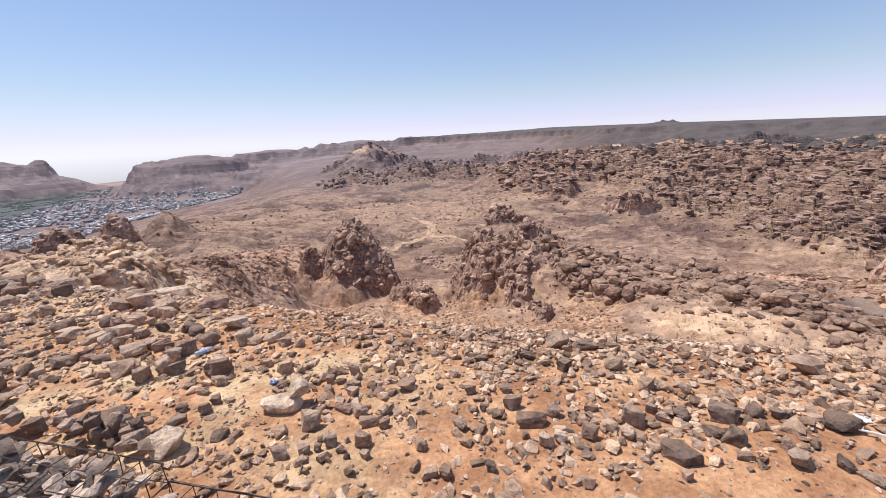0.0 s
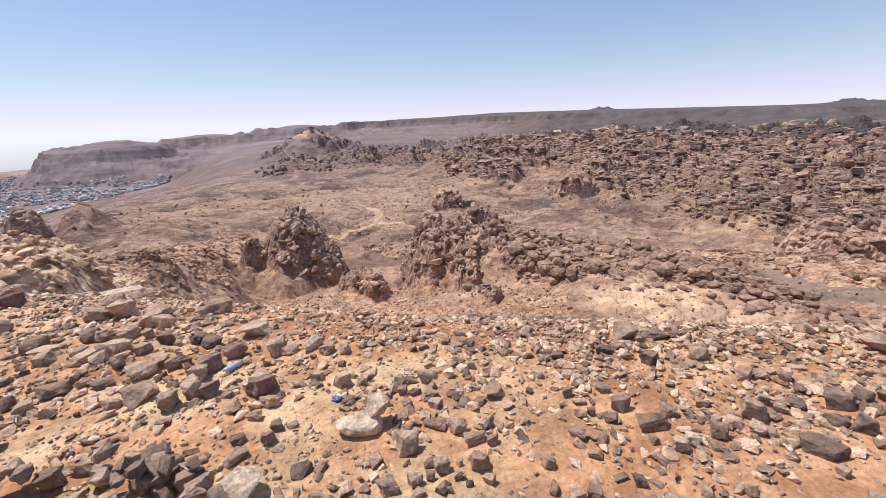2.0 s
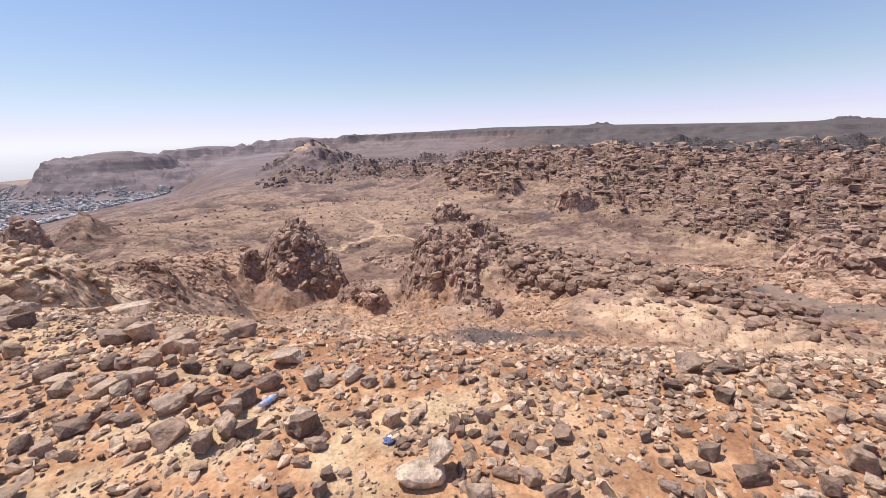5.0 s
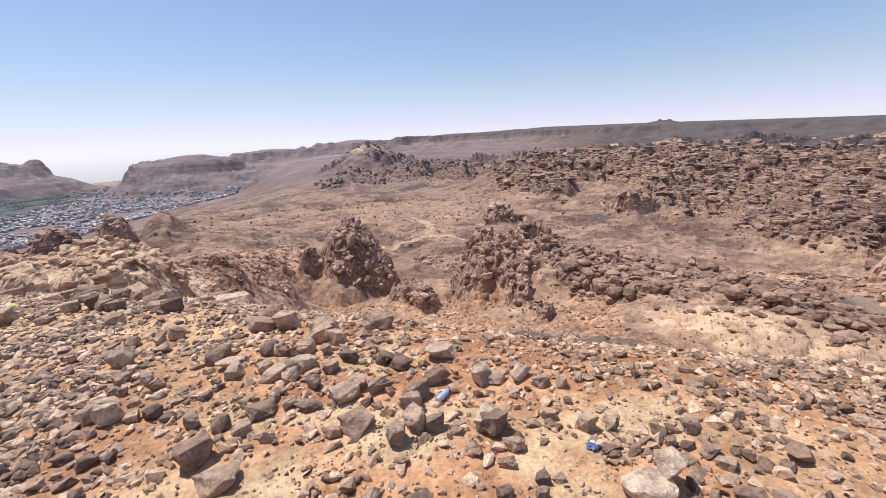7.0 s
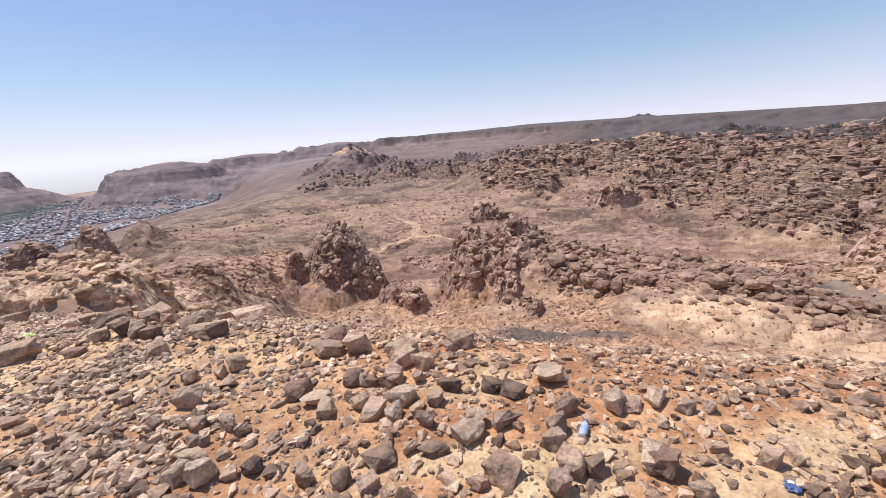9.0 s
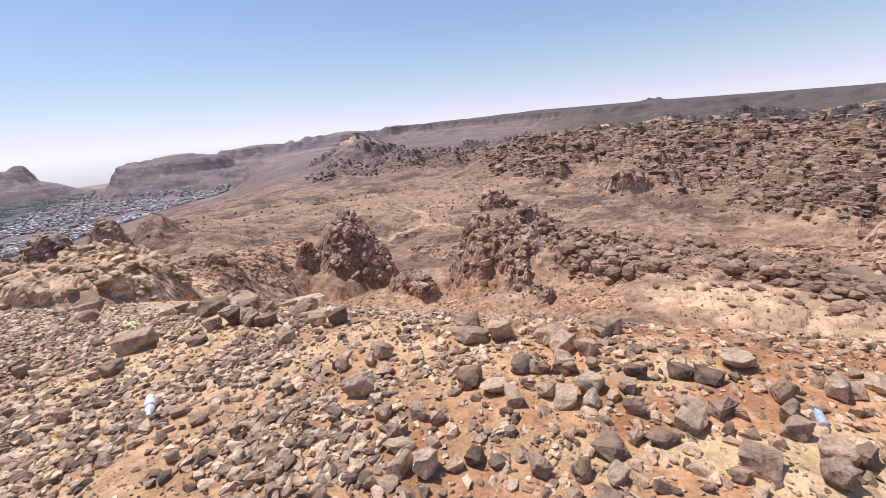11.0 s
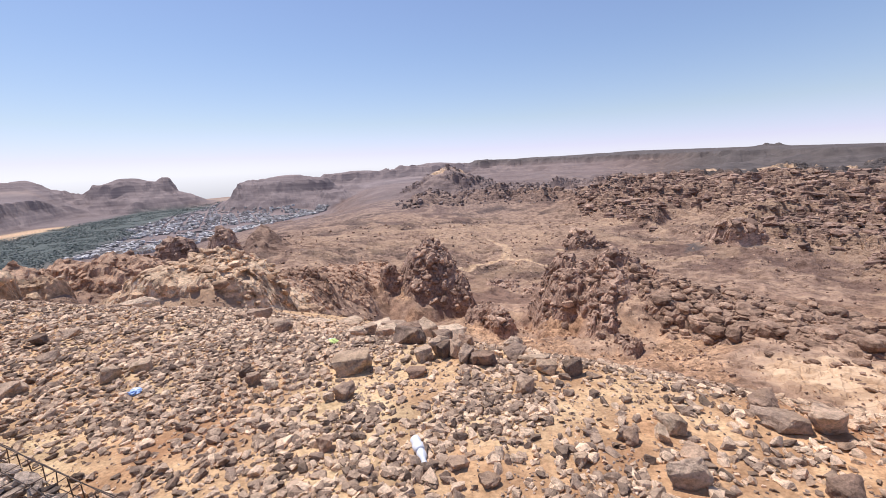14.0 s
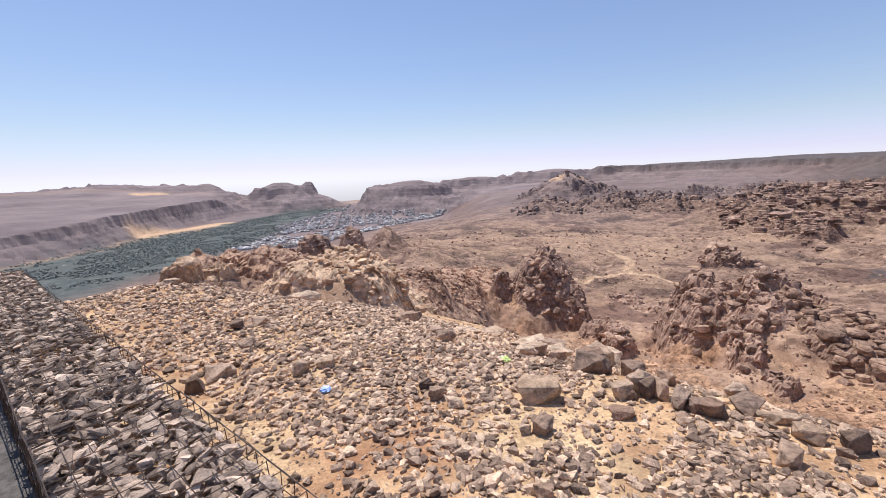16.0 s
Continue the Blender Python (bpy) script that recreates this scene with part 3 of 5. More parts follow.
def lump(rng, level, rough, grooves=0.0):
    """A weathered boulder: a ball pressed and furrowed along level beds."""
    bm = bmesh.new()
    bmesh.ops.create_icosphere(bm, subdivisions=level, radius=0.5)
    off = Vector(rng.random(3) * 50)
    for v in bm.verts:
        p = v.co.copy()
        k = 1 + rough * (noise.noise(p * 2.1 + off) + 0.5 * noise.noise(p * 4.7 + off))
        k *= 1 - grooves * max(0.0, math.sin(p.z * 26 + 3 * noise.noise(p * 1.5 + off))) ** 4
        q = Vector([math.copysign(abs(c * 2) ** 0.75 / 2, c) for c in p])
        v.co = q * k
    bm.verts.index_update()
    verts = np.array([v.co[:] for v in bm.verts])
    low, high = verts.min(0), verts.max(0)
    verts = (verts - (low + high) / 2) / (high - low)
    tris = np.array([[v.index for v in f.verts] for f in bm.faces])
    bm.free()
    return verts, tris


def turns(rng, n, tilt):
    """Turn matrices: any heading, leaning by up to about tilt radians."""
    a, b, c = rng.random(n) * 2 * np.pi, rng.normal(size=n) * tilt, rng.normal(size=n) * tilt
    ca, sa, cb, sb, cc, sc = np.cos(a), np.sin(a), np.cos(b), np.sin(b), np.cos(c), np.sin(c)
    o, i = np.zeros(n), np.ones(n)
    rz = np.stack([ca, -sa, o, sa, ca, o, o, o, i], -1).reshape(n, 3, 3)
    rx = np.stack([i, o, o, o, cb, -sb, o, sb, cb], -1).reshape(n, 3, 3)
    ry = np.stack([cc, o, sc, o, i, o, -sc, o, cc], -1).reshape(n, 3, 3)
    return rx @ ry @ rz


def joined(name, rng, templates, where, size, tilt, facing=None):
    """One mesh of many stones; where and size are rows of three."""
    n = len(where)
    pick = rng.integers(0, len(templates), n)
    rot = turns(rng, n, tilt) if facing is None else facing
    all_v, all_f, base = [], [], 0
    for k, (v, f) in enumerate(templates):
        m = np.where(pick == k)[0]
        if not len(m):
            continue
        local = v[None] * size[m][:, None]
        placed = np.einsum("nij,nkj->nki", rot[m], local) + where[m][:, None]
        all_v.append(placed.reshape(-1, 3))
        all_f.append((f[None] + (base + np.arange(len(m)) * len(v))[:, None, None]).reshape(-1, 3))
        base += len(m) * len(v)
    v, f = np.concatenate(all_v), np.concatenate(all_f)
    me = bpy.data.meshes.new(name)
    me.vertices.add(len(v))
    me.vertices.foreach_set("co", v.astype(np.float32).ravel())
    me.loops.add(f.size)
    me.loops.foreach_set("vertex_index", f.astype(np.int32).ravel())
    me.polygons.add(len(f))
    me.polygons.foreach_set("loop_start", np.arange(0, f.size, 3, dtype=np.int32))
    me.update(calc_edges=True)
    me.shade_flat()
    return me


def tube(points, radius, sides=5):
    """Vertices and faces of a round bar along points."""
    pts = [Vector(p) for p in points]
    verts, faces = [], []
    for k, p in enumerate(pts):
        d = (pts[min(k + 1, len(pts) - 1)] - pts[max(k - 1, 0)]).normalized()
        side = d.cross(Vector((0, 0, 1)) if abs(d.z) < 0.9 else Vector((1, 0, 0))).normalized()
        up = side.cross(d)
        for s in range(sides):
            a = 2 * math.pi * s / sides
            verts.append(p + (side * math.cos(a) + up * math.sin(a)) * radius)
    for k in range(len(pts) - 1):
        for s in range(sides):
            t = (s + 1) % sides
            faces.append((k * sides + s, k * sides + t, (k + 1) * sides + t, (k + 1) * sides + s))
    faces.append(tuple(range(sides))[::-1])
    faces.append(tuple(range((len(pts) - 1) * sides, len(pts) * sides)))
    return verts, faces


def merge(pieces):
    verts, faces = [], []
    for v, f in pieces:
        faces += [tuple(i + len(verts) for i in face) for face in f]
        verts += list(v)
    return verts, faces


# ---- stone materials ----
def stone_material(name, low, mid, high, islands=False, grain=9.0, dust=(0.46, 0.30, 0.18), haze_or_dust=0.35, beds=0.0):
    """Stone that varies from piece to piece, mottled, with dust lying on what faces up."""
    m, n, l, b = material(name, 0.88)
    geo = n.new("ShaderNodeNewGeometry")
    if islands:
        rand = geo.outputs["Random Per Island"]
    else:
        rand = n.new("ShaderNodeObjectInfo").outputs["Random"]
    tone = ramp(n, l, rand, ((0.05, low), (0.5, mid), (0.95, high)))
    coords = geo.outputs["Position"]
    mott = ramp(n, l, noise_node(n, l, coords, grain, 7, 0.7), ((0.37, (0.58, 0.55, 0.53)), (0.48, (1.1, 1.09, 1.08)), (0.62, (1.5, 1.46, 1.42))))
    tone = mix(n, l, 0.85, tone, mott, "MULTIPLY")
    fine = ramp(n, l, noise_node(n, l, coords, grain * 5, 5, 0.75), ((0.38, (0.7, 0.68, 0.66)), (0.49, (1.06, 1.05, 1.05)), (0.62, (1.35, 1.33, 1.3))))
    tone = mix(n, l, 0.7, tone, fine, "MULTIPLY")
    if beds:
        varnish = ramp(n, l, noise_node(n, l, coords, grain * 0.3, 6, 0.7), ((0.42, (0.58, 0.53, 0.5)), (0.52, (1, 1, 1))))
        tone = mix(n, l, 0.8, tone, varnish, "MULTIPLY")
        mp = n.new("ShaderNodeMapping")
        mp.inputs["Scale"].default_value = (beds * 0.06, beds * 0.06, beds)
        l.new(coords, mp.inputs["Vector"])
        bands = ramp(n, l, noise_node(n, l, mp.outputs[0], 1.0, 4, 0.6), ((0.35, (0.6, 0.56, 0.54)), (0.55, (1, 1, 1))))
        tone = mix(n, l, 0.8, tone, bands, "MULTIPLY")
    sep = n.new("ShaderNodeSeparateXYZ")
    l.new(geo.outputs["Normal"], sep.inputs[0])
    patch = noise_node(n, l, coords, grain * 0.6, 4)
    lying = math_node(n, l, "MULTIPLY", ramp(n, l, sep.outputs["Z"], ((0.6, (0, 0, 0)), (0.95, (1, 1, 1)))), ramp(n, l, patch, ((0.4, (0, 0, 0)), (0.65, (1, 1, 1)))))
    tone = mix(n, l, math_node(n, l, "MULTIPLY", lying, haze_or_dust), tone, dust)
    l.new(tone, b.inputs["Base Color"])
    bump = n.new("ShaderNodeBump")
    bump.inputs["Strength"].default_value, bump.inputs["Distance"].default_value = 1.0, 0.26 / grain
    l.new(noise_node(n, l, coords, grain * 2.5, 8, 0.7), bump.inputs["Height"])
    l.new(bump.outputs[0], b.inputs["Normal"])
    return m


STONE = {
    "grey": stone_material("grey_stone", (0.15, 0.105, 0.08), (0.29, 0.205, 0.152), (0.47, 0.345, 0.25), haze_or_dust=0.5),
    "brown": stone_material("brown_stone", (0.24, 0.155, 0.11), (0.37, 0.25, 0.175), (0.52, 0.37, 0.26), haze_or_dust=0.4),
    "pale": stone_material("pale_stone", (0.62, 0.47, 0.33), (0.67, 0.515, 0.365), (0.72, 0.56, 0.40), haze_or_dust=0.2),
    "tan": stone_material("tan_stone", (0.42, 0.30, 0.205), (0.50, 0.37, 0.26), (0.60, 0.46, 0.33), haze_or_dust=0.35),
}
RUBBLE = stone_material("rubble_stone", (0.16, 0.104, 0.072), (0.41, 0.278, 0.185), (0.72, 0.515, 0.345), True, 16.0, (0.55, 0.38, 0.24), 0.4)
GREY_RUBBLE = stone_material("grey_rubble_stone", (0.14, 0.098, 0.073), (0.395, 0.283, 0.204), (0.75, 0.555, 0.385), True, 16.0, (0.55, 0.38, 0.24), 0.35)
GRAVEL = stone_material("gravel_stone", (0.15, 0.11, 0.09), (0.30, 0.215, 0.165), (0.55, 0.45, 0.36), True, 30.0)
FILL = stone_material("basket_stone", (0.135, 0.104, 0.083), (0.34, 0.263, 0.203), (0.68, 0.53, 0.405), True, 16.0, haze_or_dust=0.15)
FILL_PIECE = stone_material("basket_stone_piece", (0.135, 0.104, 0.083), (0.34, 0.263, 0.203), (0.68, 0.53, 0.405), False, 16.0, haze_or_dust=0.15)
CRAG = stone_material("crag_rock", (0.21, 0.143, 0.11), (0.40, 0.276, 0.205), (0.62, 0.44, 0.32), False, 0.5, (0.34, 0.21, 0.135), 0.6, 0.35)
BOULDER = stone_material("boulder_rock", (0.215, 0.143, 0.103), (0.325, 0.218, 0.156), (0.46, 0.317, 0.222), False, 0.45, (0.44, 0.29, 0.185), 0.4, 0.5)
TANROCK = stone_material("tan_rock", (0.48, 0.325, 0.21), (0.62, 0.435, 0.285), (0.74, 0.55, 0.37), False, 0.6, (0.55, 0.37, 0.23), 0.5, 0.6)
CRAG_MASS = stone_material("crag_mass_rock", (0.34, 0.23, 0.17), (0.405, 0.276, 0.204), (0.47, 0.322, 0.24), False, 0.5, (0.46, 0.31, 0.21), 0.6, 0.35)
LEDGE = stone_material("ledge_rock", (0.19, 0.127, 0.1), (0.305, 0.203, 0.158), (0.45, 0.305, 0.228), True, 0.12, (0.46, 0.305, 0.22), 0.65, 0.3)
# greyer, flatter copy of the ledge colours, with distance haze painted in
FAR_LEDGE = stone_material("far_ledge_rock", (0.17, 0.132, 0.12), (0.24, 0.186, 0.168), (0.31, 0.24, 0.212), True, 0.06, (0.31, 0.24, 0.205), 0.5, 0.12)
RIDGE = stone_material("ridge_rock", (0.28, 0.178, 0.12), (0.43, 0.28, 0.188), (0.58, 0.39, 0.266), False, 0.5, (0.46, 0.30, 0.195), 0.6, 0.35)
SCREE = stone_material("scree_rock", (0.17, 0.11, 0.084), (0.32, 0.21, 0.152), (0.54, 0.37, 0.25), True, 0.5, (0.34, 0.21, 0.135), 0.4)

rng = np.random.default_rng(5)
PEBBLES = [hull(rng, 7, 3.0) for _ in range(8)]
SHARDS = [hull(rng, 12 + k % 3, 3.6, 0.0, 0.2, 0.14) for k in range(18)] + [block(rng, 0.44, 2 + k % 3, 0) for k in range(6)]
WORN = [chip(rng, block(rng, 0.46, 5, 0.03), 0.17) for _ in range(14)]
BLOCKY = [chip(rng, block(rng, 0.38, 2), 0.12) for _ in range(8)]
CRAGGY = [hull(rng, 14, 3.0, 0.0, 0.1, 0.45) for _ in range(12)]
SLABS = [hull(rng, 14, 7.0, 0.0, 0.0, 0.25) for _ in range(12)]


def stack(rng, beds, sides=7):
    """A knob of bedded sandstone: rounded beds of uneven width, one on another."""
    lobes = 1 + 0.7 * (rng.random(sides) - 0.5)
    rings, z, wide = [], -0.5, 1.0
    for k in range(beds):
        thick = rng.uniform(0.6, 1.4) / beds
        wide = min(1.0, wide * rng.uniform(0.70, 1.04))
        out = wide * lobes * (1 + 0.16 * (rng.random(sides) - 0.5))
        off = 0.06 * rng.normal(size=2)
        rings += [(z + 0.06 * thick, out * 0.93, off), (z + 0.4 * thick, out, off), (z + 0.92 * thick, out * 0.93, off)]
        z += thick
    a = np.arange(sides) * 2 * np.pi / sides
    verts = [(0.5 * (o[0] + w * math.cos(t)), 0.5 * (o[1] + w * math.sin(t)), h) for h, out, o in rings for w, t in zip(out, a)]
    tris = []
    for k in range(len(rings) - 1):
        for i in range(sides):
            j = (i + 1) % sides
            p, q, u, v = k * sides + i, k * sides + j, (k + 1) * sides + j, (k + 1) * sides + i
            tris += [(p, q, u), (p, u, v)]
    top = len(verts)
    verts.append((0.5 * rings[-1][2][0], 0.5 * rings[-1][2][1], z + 0.02))
    tris += [((len(rings) - 1) * sides + i, (len(rings) - 1) * sides + (i + 1) % sides, top) for i in range(sides)]
    verts = np.array(verts)
    low, high = verts.min(0), verts.max(0)
    return (verts - (low + high) / 2) / (high - low), np.array(tris)


rock_rng = np.random.default_rng(61)
STACKS = [stack(rock_rng, 2 + k % 3) for k in range(14)]
JOINTED = [hull(rock_rng, 24, 4.5, 0.0, 0.05, 0.18) for _ in range(12)]
HEADS = [lump(rock_rng, 2, 0.22, 0.22) for _ in range(8)]

STONE_MESHES = [raw_mesh("stone", v, f) for v, f in WORN + BLOCKY]
for me in STONE_MESHES:
    me.materials.append(STONE["grey"])
placed_stones = []
STONE_WORDS = {
    "grey": ("dark grey weathered stone lying on orange sand", "dark grey flat stone lying among rubble"),
    "brown": ("reddish brown broken stone lying on orange sand", "reddish brown flat stone lying among rubble"),
    "pale": ("whitish sandstone block lying on orange sand", "whitish flat sandstone boulder lying on orange sand"),
    "tan": ("pale tan sandstone block lying on orange sand", "pale tan flat sandstone piece among rubble"),
}


def stone(tone, x, y, width, depth, height, turn, lift=None, blocky=False):
    """One loose stone of the rim, resting on the ground or at the given height."""
    k = len(placed_stones)
    mesh = STONE_MESHES[14 + k % 8 if blocky or k % 5 == 2 else k % 14]
    ob = new("stone", mesh)
    height = min(height * 1.25, 0.85 * width)
    base = float(terrain(np.array([x]), np.array([y]))[0]) if lift is None else lift
    lean = (((k * 37) % 17) - 8) * 0.9
    ob.matrix_world = pose(x, y, base + height * 0.36, lean, -lean * 0.6, turn + ((k * 53) % 41 - 20)) @ Matrix.Diagonal((width * 0.92, depth * 0.92, height, 1))
    ob.material_slots[0].link = "OBJECT"
    ob.material_slots[0].material = STONE[tone]
    placed_stones.append((x, y, width))
    return tagged(ob, STONE_WORDS[tone][height < 0.5 * width], "stone", "stones on the rim")


# ---- the larger stones of the rim ----
stone("brown", -3.70, 3.76, 0.21, 0.16, 0.11, 40)
stone("tan", -1.99, 3.64, 0.25, 0.20, 0.08, 22)
stone("tan", -1.72, 3.25, 0.16, 0.13, 0.15, 20)
stone("brown", -2.02, 3.26, 0.18, 0.14, 0.10, 24)
stone("grey", -2.12, 3.10, 0.15, 0.12, 0.13, 27)
stone("grey", -2.17, 3.00, 0.14, 0.11, 0.14, 29)
stone("brown", -1.70, 2.79, 0.21, 0.17, 0.10, 23)
stone("grey", -2.02, 2.80, 0.12, 0.10, 0.12, 28)
stone("grey", -2.40, 3.24, 0.18, 0.14, 0.08, 31)
stone("grey", -2.59, 3.16, 0.19, 0.15, 0.08, 34)
stone("brown", -2.46, 2.87, 0.23, 0.19, 0.08, 35)
stone("grey", -2.80, 3.07, 0.17, 0.13, 0.05, 37)
stone("grey", -3.07, 3.04, 0.20, 0.16, 0.06, 41)
stone("grey", -3.12, 2.86, 0.12, 0.10, 0.07, 44)
stone("grey", -3.26, 2.91, 0.12, 0.10, 0.08, 45)
stone("grey", -2.88, 3.79, 0.10, 0.08, 0.09, 32)
stone("brown", -2.83, 3.99, 0.18, 0.14, 0.12, 30)
stone("grey", -2.98, 4.08, 0.12, 0.10, 0.10, 31)
stone("grey", -2.58, 4.31, 0.24, 0.19, 0.08, 26)
stone("brown", -3.08, 3.79, 0.16, 0.13, 0.09, 35)
stone("grey", -2.77, 3.51, 0.15, 0.12, 0.07, 33)
stone("tan", -3.25, 3.55, 0.13, 0.10, 0.08, 38)
stone("grey", -2.11, 2.27, 0.20, 0.16, 0.06, 36)
stone("grey", -1.98, 2.17, 0.15, 0.12, 0.09, 35)
stone("grey", -2.24, 2.19, 0.11, 0.09, 0.05, 40)
stone("grey", -1.85, 2.15, 0.11, 0.09, 0.04, 33)
stone("grey", -1.69, 2.22, 0.13, 0.10, 0.04, 28)
stone("pale", -1.58, 1.98, 0.21, 0.17, 0.12, 28)
stone("grey", -1.34, 2.07, 0.12, 0.10, 0.04, 21)
stone("grey", -2.52, 2.19, 0.12, 0.10, 0.09, 44)
stone("grey", -1.61, 2.63, 0.12, 0.09, 0.06, 22)
stone("brown", -1.68, 2.51, 0.10, 0.08, 0.04, 25)
stone("grey", -1.53, 2.40, 0.08, 0.06, 0.05, 22)
stone("grey", -1.45, 2.41, 0.07, 0.05, 0.02, 20)
stone("grey", -1.55, 2.31, 0.09, 0.07, 0.06, 24)
stone("grey", -1.71, 2.33, 0.09, 0.07, 0.04, 27)
stone("tan", -0.82, 2.11, 0.135, 0.11, 0.13, 5, None, True)
stone("brown", -1.21, 2.75, 0.12, 0.10, 0.11, 13)
stone("tan", -1.08, 2.73, 0.07, 0.05, 0.07, 10)
stone("grey", -0.68, 2.69, 0.11, 0.08, 0.11, 1)
stone("grey", -0.67, 2.54, 0.12, 0.10, 0.04, 1)
stone("grey", -0.65, 2.44, 0.10, 0.08, 0.05, -0)
stone("brown", -0.83, 2.59, 0.07, 0.06, 0.05, 4)
stone("brown", -0.29, 2.46, 0.13, 0.11, 0.05, -9)
stone("grey", -0.55, 2.20, 0.11, 0.09, 0.11, -3)
stone("brown", -0.67, 2.26, 0.14, 0.11, 0.04, 1)
stone("brown", -0.48, 2.11, 0.13, 0.10, 0.04, -5)
stone("brown", -0.39, 2.08, 0.07, 0.05, 0.04, -8)
stone("brown", -0.49, 1.94, 0.11, 0.08, 0.11, -5)
stone("tan", -0.67, 1.95, 0.09, 0.07, 0.06, 1)
stone("grey", -0.60, 1.90, 0.06, 0.05, 0.06, -2)
stone("brown", -0.80, 1.90, 0.07, 0.06, 0.05, 5)
stone("grey", -0.73, 1.91, 0.05, 0.04, 0.05, 3)
stone("grey", -0.93, 1.89, 0.11, 0.09, 0.06, 10)
stone("brown", -0.80, 1.83, 0.08, 0.06, 0.03, 5)
stone("tan", -0.47, 1.85, 0.07, 0.05, 0.04, -7)
stone("grey", -0.56, 1.84, 0.04, 0.03, 0.04, -3)
stone("tan", -0.36, 2.78, 0.08, 0.06, 0.08, -7)
stone("brown", -0.17, 1.89, 0.08, 0.07, 0.06, -17)
stone("grey", 0.04, 2.04, 0.10, 0.08, 0.05, -21)
stone("grey", 0.13, 2.36, 0.07, 0.06, 0.06, -21)
stone("tan", 0.03, 2.59, 0.08, 0.06, 0.04, -16)
stone("brown", 0.22, 2.54, 0.09, 0.07, 0.04, -21)
stone("grey", 0.19, 2.18, 0.05, 0.04, 0.05, -24)
stone("grey", 0.59, 2.80, 0.13, 0.11, 0.05, -26)
stone("brown", -0.04, 1.68, 0.07, 0.06, 0.06, -23)
stone("brown", -1.22, 3.15, 0.09, 0.07, 0.08, 11)
stone("grey", 0.86, 2.97, 0.20, 0.16, 0.11, -29)
stone("grey", 1.05, 2.91, 0.20, 0.16, 0.06, -33)
stone("grey", 0.79, 2.59, 0.12, 0.09, 0.09, -32)
stone("tan", 1.13, 2.56, 0.13, 0.11, 0.07, -38)
stone("brown", 2.35, 2.44, 0.22, 0.17, 0.07, -54)
stone("brown", 1.23, 2.31, 0.11, 0.09, 0.06, -43)
stone("grey", 1.44, 2.24, 0.08, 0.06, 0.07, -47)
stone("grey", 1.50, 1.98, 0.16, 0.13, 0.08, -52)
stone("grey", 1.38, 1.88, 0.11, 0.09, 0.04, -51)
stone("brown", 1.01, 2.00, 0.14, 0.11, 0.12, -44)
stone("grey", 1.15, 2.09, 0.08, 0.06, 0.06, -45)
stone("grey", 1.19, 2.02, 0.08, 0.07, 0.05, -47)
stone("grey", 1.30, 2.02, 0.09, 0.08, 0.04, -48)
stone("grey", 1.45, 1.80, 0.11, 0.09, 0.11, -54)
stone("grey", 1.25, 1.80, 0.08, 0.06, 0.04, -51)
stone("grey", 1.12, 1.73, 0.19, 0.15, 0.06, -51)
stone("brown", 1.08, 1.60, 0.06, 0.05, 0.04, -52)
stone("grey", 1.69, 2.00, 0.10, 0.08, 0.05, -54)
stone("grey", 1.80, 1.98, 0.09, 0.07, 0.04, -55)
stone("grey", 1.67, 1.74, 0.08, 0.06, 0.08, -58)
stone("grey", 0.37, 2.19, 0.11, 0.09, 0.07, -28)
stone("brown", 0.45, 2.03, 0.18, 0.14, 0.06, -32)
stone("grey", 0.59, 2.11, 0.10, 0.08, 0.06, -34)
stone("tan", 0.49, 1.86, 0.09, 0.07, 0.07, -36)
stone("tan", 0.57, 1.88, 0.08, 0.06, 0.06, -37)
stone("brown", 0.74, 1.91, 0.10, 0.08, 0.07, -40)
stone("brown", 0.94, 1.89, 0.08, 0.07, 0.05, -45)
stone("grey", 0.68, 1.77, 0.08, 0.06, 0.02, -42)
stone("grey", 0.18, 1.71, 0.07, 0.06, 0.05, -30)
stone("grey", 0.95, 1.72, 0.06, 0.05, 0.03, -48)
stone("grey", 0.43, 1.60, 0.06, 0.05, 0.05, -39)
stone("grey", 2.06, 1.87, 0.18, 0.15, 0.07, -48)
stone("grey", 1.64, 1.64, 0.11, 0.09, 0.06, -45)
stone("grey", 1.84, 1.61, 0.09, 0.07, 0.04, -49)
stone("grey", 1.88, 1.54, 0.11, 0.09, 0.03, -51)
stone("brown", -3.27, 2.65, 0.21, 0.16, 0.12, 36)
stone("tan", -3.08, 2.49, 0.22, 0.17, 0.07, 34)
stone("tan", -4.00, 3.04, 0.17, 0.13, 0.16, 43)
stone("grey", -3.75, 3.07, 0.12, 0.10, 0.06, 39)
stone("grey", -3.94, 3.41, 0.11, 0.09, 0.08, 38)
stone("brown", -4.18, 2.97, 0.11, 0.09, 0.04, 46)
stone("grey", -4.01, 2.91, 0.06, 0.05, 0.05, 45)
stone("grey", -4.02, 2.72, 0.11, 0.09, 0.04, 48)
stone("grey", -3.85, 2.68, 0.11, 0.09, 0.06, 46)
stone("brown", -3.86, 3.03, 0.10, 0.08, 0.05, 41)
stone("tan", -3.97, 3.20, 0.09, 0.07, 0.04, 40)
stone("brown", -3.99, 2.54, 0.08, 0.06, 0.04, 50)
stone("grey", -3.62, 4.41, 0.32, 0.26, 0.10, 25)
stone("grey", -8.26, 6.32, 0.24, 0.19, 0.14, 42)
stone("grey", -6.01, 5.45, 0.22, 0.18, 0.14, 28)
stone("grey", -5.68, 5.29, 0.22, 0.17, 0.10, 25)
stone("grey", -7.67, 4.83, 0.16, 0.13, 0.14, 48)
stone("grey", -5.43, 3.34, 0.08, 0.06, 0.08, 39)
